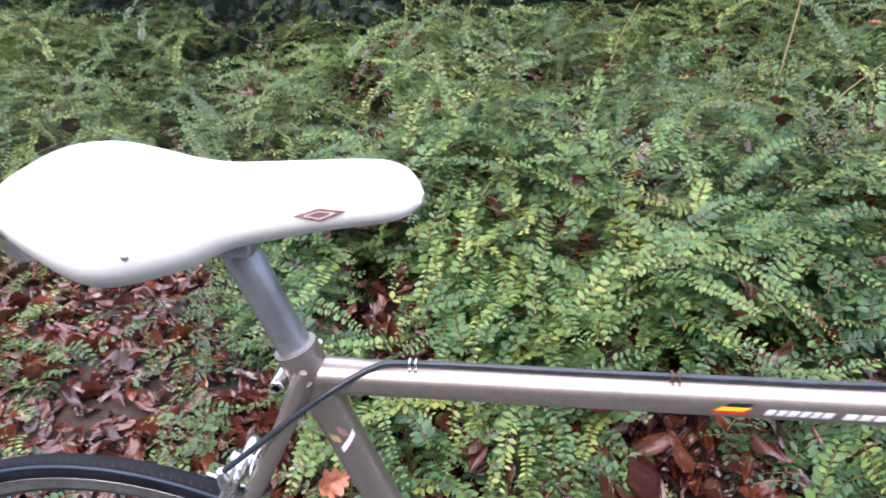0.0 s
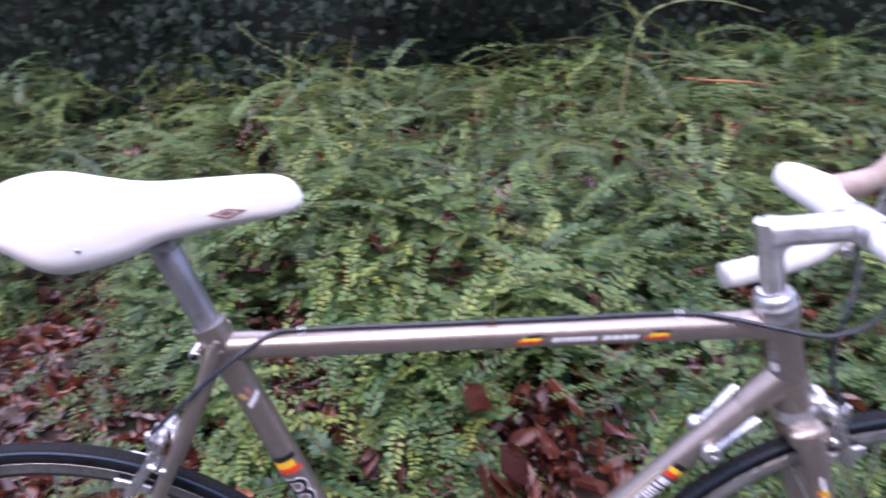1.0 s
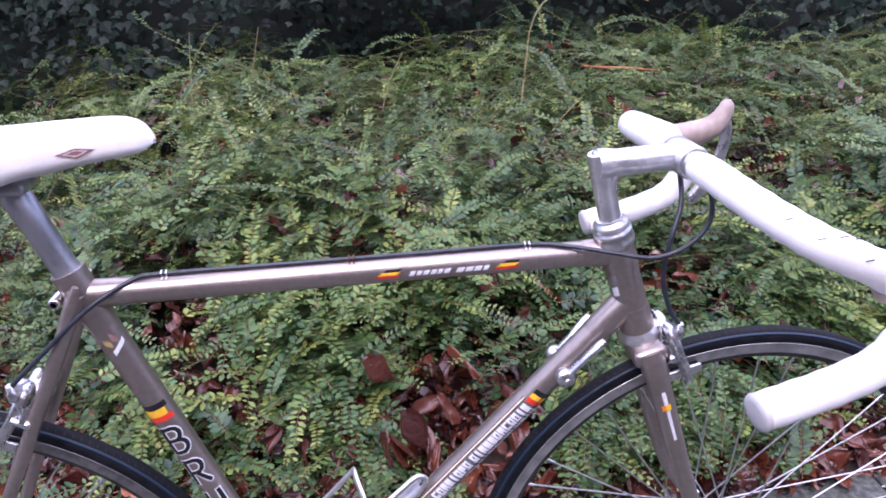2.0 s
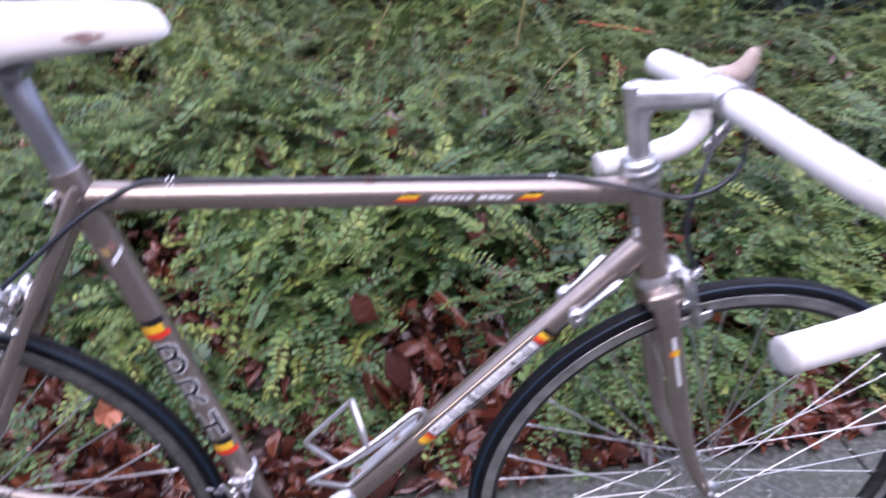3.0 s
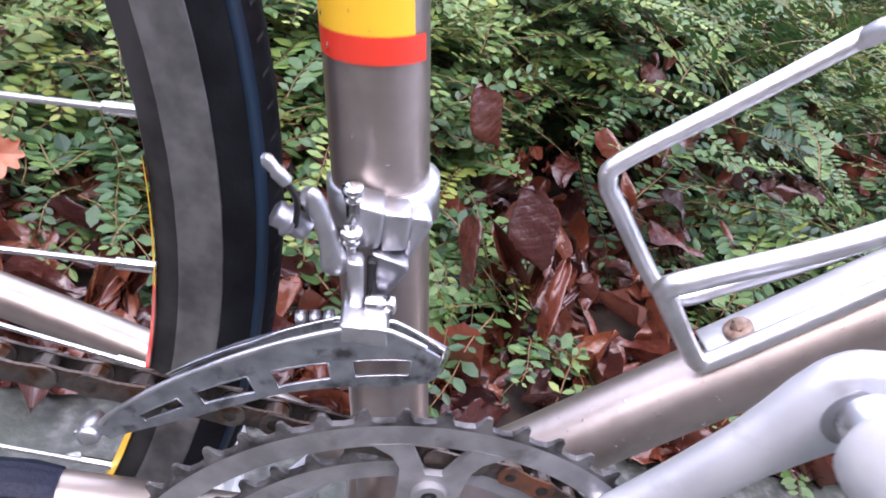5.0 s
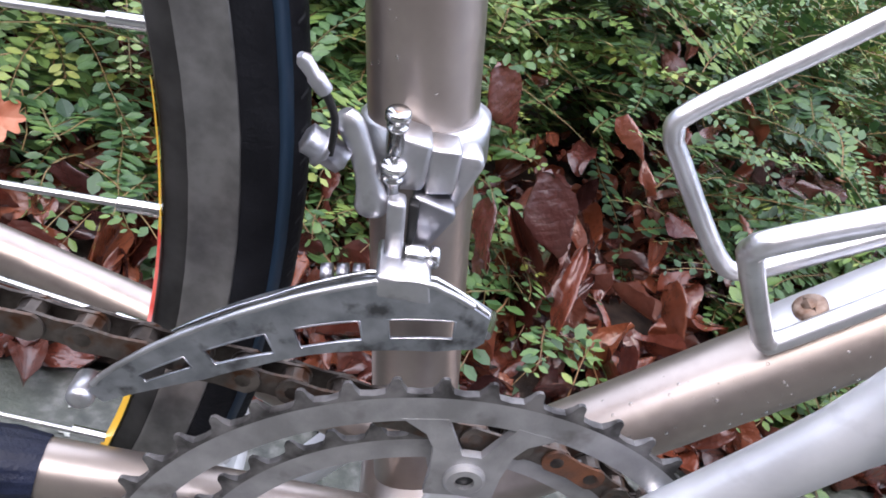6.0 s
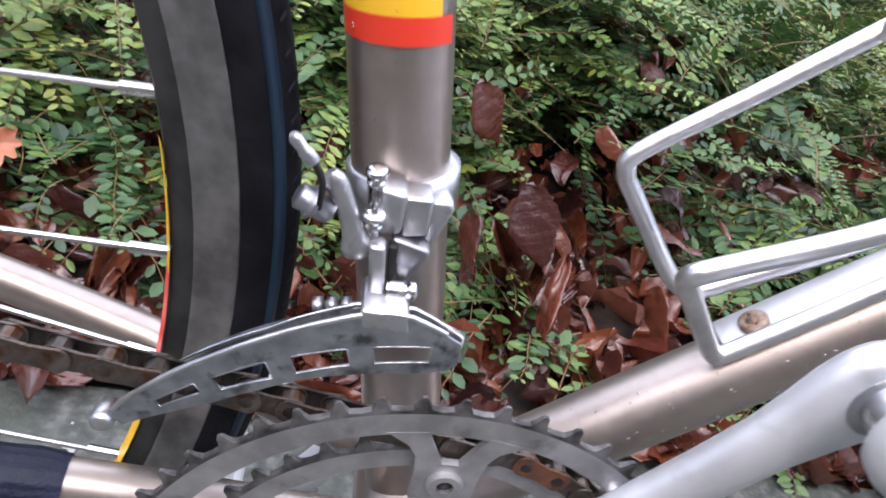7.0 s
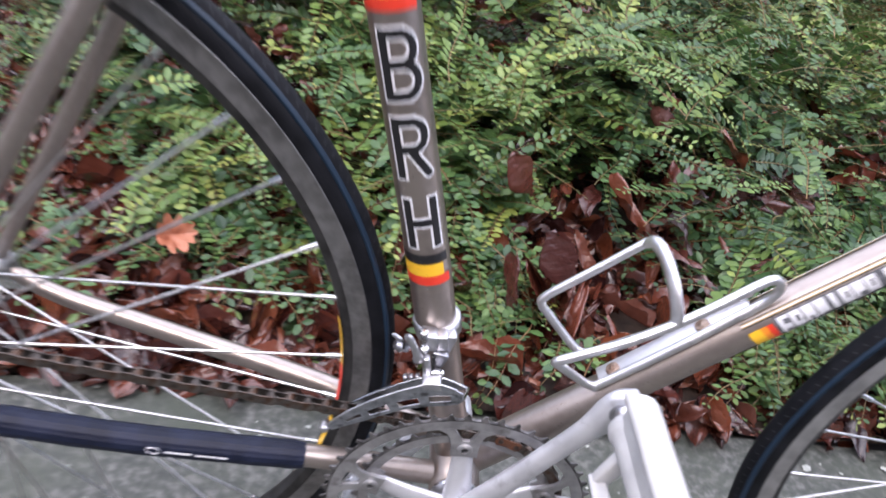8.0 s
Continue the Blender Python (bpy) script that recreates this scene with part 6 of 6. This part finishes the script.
def build_litter():
    rg = random.Random(21)
    shapes = []
    for k in range(14):
        L = rg.uniform(0.05, 0.095)
        shapes.append(leaf_shape(rg, L, L * rg.uniform(0.42, 0.6), rg.uniform(-1.0, 1.4), 0.003 + 0.004 * rg.random()))
    r2 = random.Random(22)
    meshes = []
    for k in range(14):
        L = r2.uniform(0.05, 0.095)
        meshes.append(veined(mesh_of("leaf", *leaf_shape(r2, L, L * r2.uniform(0.42, 0.6), r2.uniform(-1.2, 1.6), 0.003 + 0.004 * r2.random(), 16, 10), LITTER)))
    # joined rest
    vv, ff, local = [], [], []

    def pose_at(x, y, z, flat=0.5):
        return Matrix.Translation((x, y, z)) @ Euler((rg.gauss(0, flat), rg.gauss(0, flat), rg.uniform(0, 6.28))).to_matrix().to_4x4() @ Matrix.Diagonal((*[rg.uniform(0.75, 1.2)] * 3, 1))
    for k in range(5200):
        x, y = litter_spot(rg, k % 4 == 0)
        if k % 3 == 1:
            x, y = rg.uniform(-2.3, -0.3), rg.uniform(0.3, 1.5)
        z = 0.012 + 0.05 * min(max(y - 0.6, 0), 1) + 0.03 * rg.random() * min(1, (y - edge_y(x)) * 8 + 0.1)
        m = pose_at(x, y, z, 0.35)
        v, f = shapes[k % len(shapes)]
        b = len(vv)
        local += v
        vv += [tuple(m @ Vector(p)) for p in v]
        ff += [tuple(i + b for i in q) for q in f]
    # leaves caught in the shrubs
    for k in range(1650):
        x, y = (rg.uniform(-0.5, 1.9), rg.uniform(0.45, 0.95)) if k > 1300 else (rg.uniform(-1.6, 2.4), 0.45 + 2.6 * rg.random() ** 1.5)
        h = float(canopy(np.array(x), np.array(y)))
        if h < 0.1 or math.hypot(x + 0.36, y - 0.45) < 0.2:
            continue
        m = pose_at(x, y, h * (rg.uniform(0.35, 0.7) if k > 1300 else rg.uniform(0.45, 0.86)), 0.6)
        v, f = shapes[k % len(shapes)]
        b = len(vv)
        local += v
        vv += [tuple(m @ Vector(p)) for p in v]
        ff += [tuple(i + b for i in q) for q in f]
    li = part("leaf_litter", (vv, ff), LITTER_FAR, None)
    veined(li.data, local)
    tagged(li, "wet red-brown fallen leaves covering the soil", "leaf litter", kind="stuff")
    for k in range(300):
        x, y = litter_spot(rg, True)
        z = 0.022 + 0.045 * rg.random() * min(1, max(0, (y - edge_y(x)) * 7))
        ob = new("leaf", meshes[k % len(meshes)])
        ob.parent = li
        ob.matrix_basis = pose_at(x, y, z, 0.5)
    # a heap of large crumpled leaves hanging in the shrubs
    big = []
    for k in range(6):
        r3 = random.Random(40 + k)
        me = mesh_of("leaf", *leaf_shape(r3, 0.125, 0.031, (2.6, -2.0, -1.7, -2.4, 2.8, -1.5)[k], 0.010, 28, 14), LITTER)
        veined(me)
        # dried creases running along the blade
        p1, p2 = r3.uniform(0, 6), r3.uniform(0, 6)
        for w in me.vertices:
            w.co.z += 0.0026 * math.sin(520 * w.co.y + 45 * w.co.x + p1) + 0.004 * math.sin(75 * w.co.x + 160 * w.co.y + p2)
        big.append(me)
    rh = random.Random(77)
    heap = [(0.185 + rh.gauss(0, 0.030), 0.462 + rh.gauss(0, 0.022), 0.040 + 0.008 * k + rh.uniform(0, 0.02), rh.uniform(0.62, 0.92), -1.45 + rh.gauss(0, 0.5), rh.gauss(0, 0.6)) for k in range(13)]
    heap += [(-0.255, 0.435, 0.070, 0.9, 0.4, 0.5), (-0.17, 0.45, 0.08, 0.8, -0.9, 0.3), (0.42, 0.470, 0.07, 1.0, -1.2, 0.4), (0.52, 0.50, 0.08, 0.9, 0.3, 0.5), (0.33, 0.62, 0.22, 0.9, -0.6, 0.3), (0.12, 0.60, 0.22, 0.85, 0.5, -0.4)]
    for k, (x, y, z, sc, rz, rx) in enumerate(heap):
        ob = new("leaf", big[k % 6])
        ob.parent = li
        ob.matrix_basis = Matrix.Translation((x, y, z)) @ Euler((rx, 0.8, rz)).to_matrix().to_4x4() @ Matrix.Diagonal((sc, sc, sc, 1))
    # the one pale oak leaf: deep round lobes, folded along its rib and cupped
    n, rings = 84, 5
    out = []
    for k in range(n):
        a = 2 * math.pi * k / n
        u = math.cos(a)
        lobe = 0.5 + 0.5 * math.cos(9 * a + 0.5 * math.sin(a))
        out.append((0.049 * u * (0.88 + 0.12 * lobe), 0.036 * math.sin(a) * (0.62 + 0.38 * lobe ** 0.7) * (1.1 - 0.25 * u)))
    v = [(0, 0, 0)]
    for g in range(1, rings + 1):
        q = g / rings
        v += [(x * q, y * q, 0.5 * abs(y * q) + 5.0 * (x * q) ** 2 + 0.0025 * q * math.sin(150 * x * q + 60 * y * q)) for x, y in out]
    f = [(0, 1 + i, 1 + (i + 1) % n) for i in range(n)]
    for g in range(rings - 1):
        f += [(1 + g * n + i, 1 + g * n + n + i, 1 + g * n + n + (i + 1) % n, 1 + g * n + (i + 1) % n) for i in range(n)]
    ok = part("oak_leaf", join((v, f), tube([(-0.044, 0, 0.0), (-0.06, 0.002, 0.002)], 0.001, 5)), OAK, None)
    tagged(ok, "dry pale orange oak leaf lying on the brown leaves", "leaf")
    ok.matrix_basis = Matrix.Translation((-0.397, 0.472, 0.100)) @ Euler((0.95, 0.35, 0.95)).to_matrix().to_4x4() @ Matrix.Diagonal((0.8, 0.8, 0.8, 1))


build_litter()


def build_hedge():
    rg = np.random.default_rng(9)
    n = 21000
    x = rg.uniform(-6.5, 7.5, n)
    z = 0.05 + 1.95 * rg.uniform(0, 1, n) ** 1.05
    bulge = 0.22 * np.sin(1.7 * x + 0.6) + 0.16 * np.sin(3.9 * x + 2.1 * z) + 0.12 * np.sin(5 * z - 2 * x)
    y = 3.17 + bulge + rg.normal(0, 0.08, n)
    size = rg.uniform(0.018, 0.036, n)
    shape = np.array([(0, -0.75), (0.55, -0.62), (1.0, -0.1), (0.5, 0.2), (0.0, 1.1), (-0.5, 0.2), (-1.0, -0.1), (-0.55, -0.62)])
    m = len(shape)
    V = np.zeros((n, m + 1, 3))
    yaw, pit, rol = rg.normal(0, 0.6, n), rg.normal(-0.55, 0.5, n), rg.uniform(-0.8, 0.8, n)
    R = np.array([np.array(Euler((p, 0, a)).to_matrix()) @ np.array(Euler((math.pi / 2, 0, 0)).to_matrix()) @ np.array(Euler((0, 0, r)).to_matrix()) for p, a, r in zip(pit, yaw, rol)])
    P = np.zeros((m + 1, 3))
    P[1:, :2] = shape
    P[1:, 2] = -0.18 * np.abs(shape[:, 0])
    P[:, 1] -= 0.3
    P *= np.array([1, -1, 1])
    V = np.einsum("nij,kj->nki", R, P) * size[:, None, None] + np.stack([x, y, z], -1)[:, None, :]
    F = np.concatenate([np.arange(n)[:, None] * (m + 1) + np.array([[0, 1 + i, 1 + (i + 1) % m]]) for i in range(m)])
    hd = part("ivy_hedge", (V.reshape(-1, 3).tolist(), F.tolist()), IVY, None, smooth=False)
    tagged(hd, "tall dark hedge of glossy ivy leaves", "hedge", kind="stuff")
    # backing sheet behind the leaves; the hedge's inner shade is painted as near black
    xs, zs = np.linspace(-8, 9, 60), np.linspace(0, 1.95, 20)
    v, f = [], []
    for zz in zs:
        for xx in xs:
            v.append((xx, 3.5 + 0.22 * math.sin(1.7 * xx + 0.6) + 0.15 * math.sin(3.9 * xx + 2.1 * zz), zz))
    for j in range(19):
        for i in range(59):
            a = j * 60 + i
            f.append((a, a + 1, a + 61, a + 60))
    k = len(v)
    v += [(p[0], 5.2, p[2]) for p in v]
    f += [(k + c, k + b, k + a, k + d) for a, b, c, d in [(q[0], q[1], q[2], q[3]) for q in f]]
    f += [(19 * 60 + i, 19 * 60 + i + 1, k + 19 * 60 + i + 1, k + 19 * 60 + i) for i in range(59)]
    part("hedge_shade_sheet", (v, f), HEDGE_DARK, hd, "near-black sheet standing for the shade inside the hedge")


build_hedge()


def build_oddments():
    tw = part("fallen_branch", tube(smooth_path([(1.07, 2.20, 0.570), (1.17, 2.22, 0.553), (1.28, 2.20, 0.548), (1.40, 2.17, 0.535)], 5), [0.006] * 4 + [0.007] * 6 + [0.006] * 4 + [0.004, 0.002], 7), TWIG, None)
    tagged(tw, "bare orange-brown branch lying on the shrubs", "branch")
    rg = random.Random(5)
    st = []
    for x, y, z, h in ((-0.65, 2.5, 0.4, 0.35), (-0.4, 2.6, 0.4, 0.35), (0.2, 2.2, 0.42, 0.25), (-1.1, 1.9, 0.3, 0.3), (1.7, 2.4, 0.42, 0.25), (0.75, 1.6, 0.4, 0.2)):
        lean = rg.uniform(-0.1, 0.15)
        p = smooth_path([(x, y, z), (x + lean * 0.4, y, z + h * 0.5), (x + lean, y - 0.03, z + h)], 4)
        st.append(tube(p, [0.0035 - 0.002 * i / 8 for i in range(9)], 6))
    ob = part("dry_stalks", join(*st), STRAW, None)
    tagged(ob, "thin straw-coloured stalks standing in the shrubs", "stalks", kind="stuff")
    # one long shoot that stands clear of the shrubs and arches over
    path = smooth_path([(0.765, 2.05, 0.42), (0.785, 2.05, 0.62), (0.80, 2.04, 0.76), (0.85, 2.03, 0.853), (0.96, 2.01, 0.893), (1.10, 1.99, 0.885), (1.24, 1.97, 0.845)], 8)
    n = len(path)
    top = part("arching_shoot", tube(path, [0.0034 - 0.0026 * i / (n - 1) for i in range(n)], 6), STRAW, None)
    tagged(top, "long pale shoot with small leaves arching above the shrubs", "shoot")
    for i in range(14, n - 1):
        for sg in (-1, 1):
            d = (path[i + 1] - path[i]).normalized()
            o = (d * 0.5 + Vector((0, sg, 0.25 + rg.uniform(-0.3, 0.3)))).normalized()
            c = o.cross(Vector((d.x, 0.2, d.z))).normalized()
            w = d * 0.006
            L = rg.uniform(0.016, 0.026)
            b = path[i]
            leaf = part("leaf", ([b, b + o * L * 0.4 + w + c * 0.001, b + o * L, b + o * L * 0.4 - w + c * 0.001], [(0, 1, 2), (0, 2, 3)]), LEAF, top)
            at = leaf.data.attributes.new("age", "FLOAT", "POINT")
            at.data.foreach_set("value", [rg.uniform(0.35, 0.65)] * 4)


build_oddments()
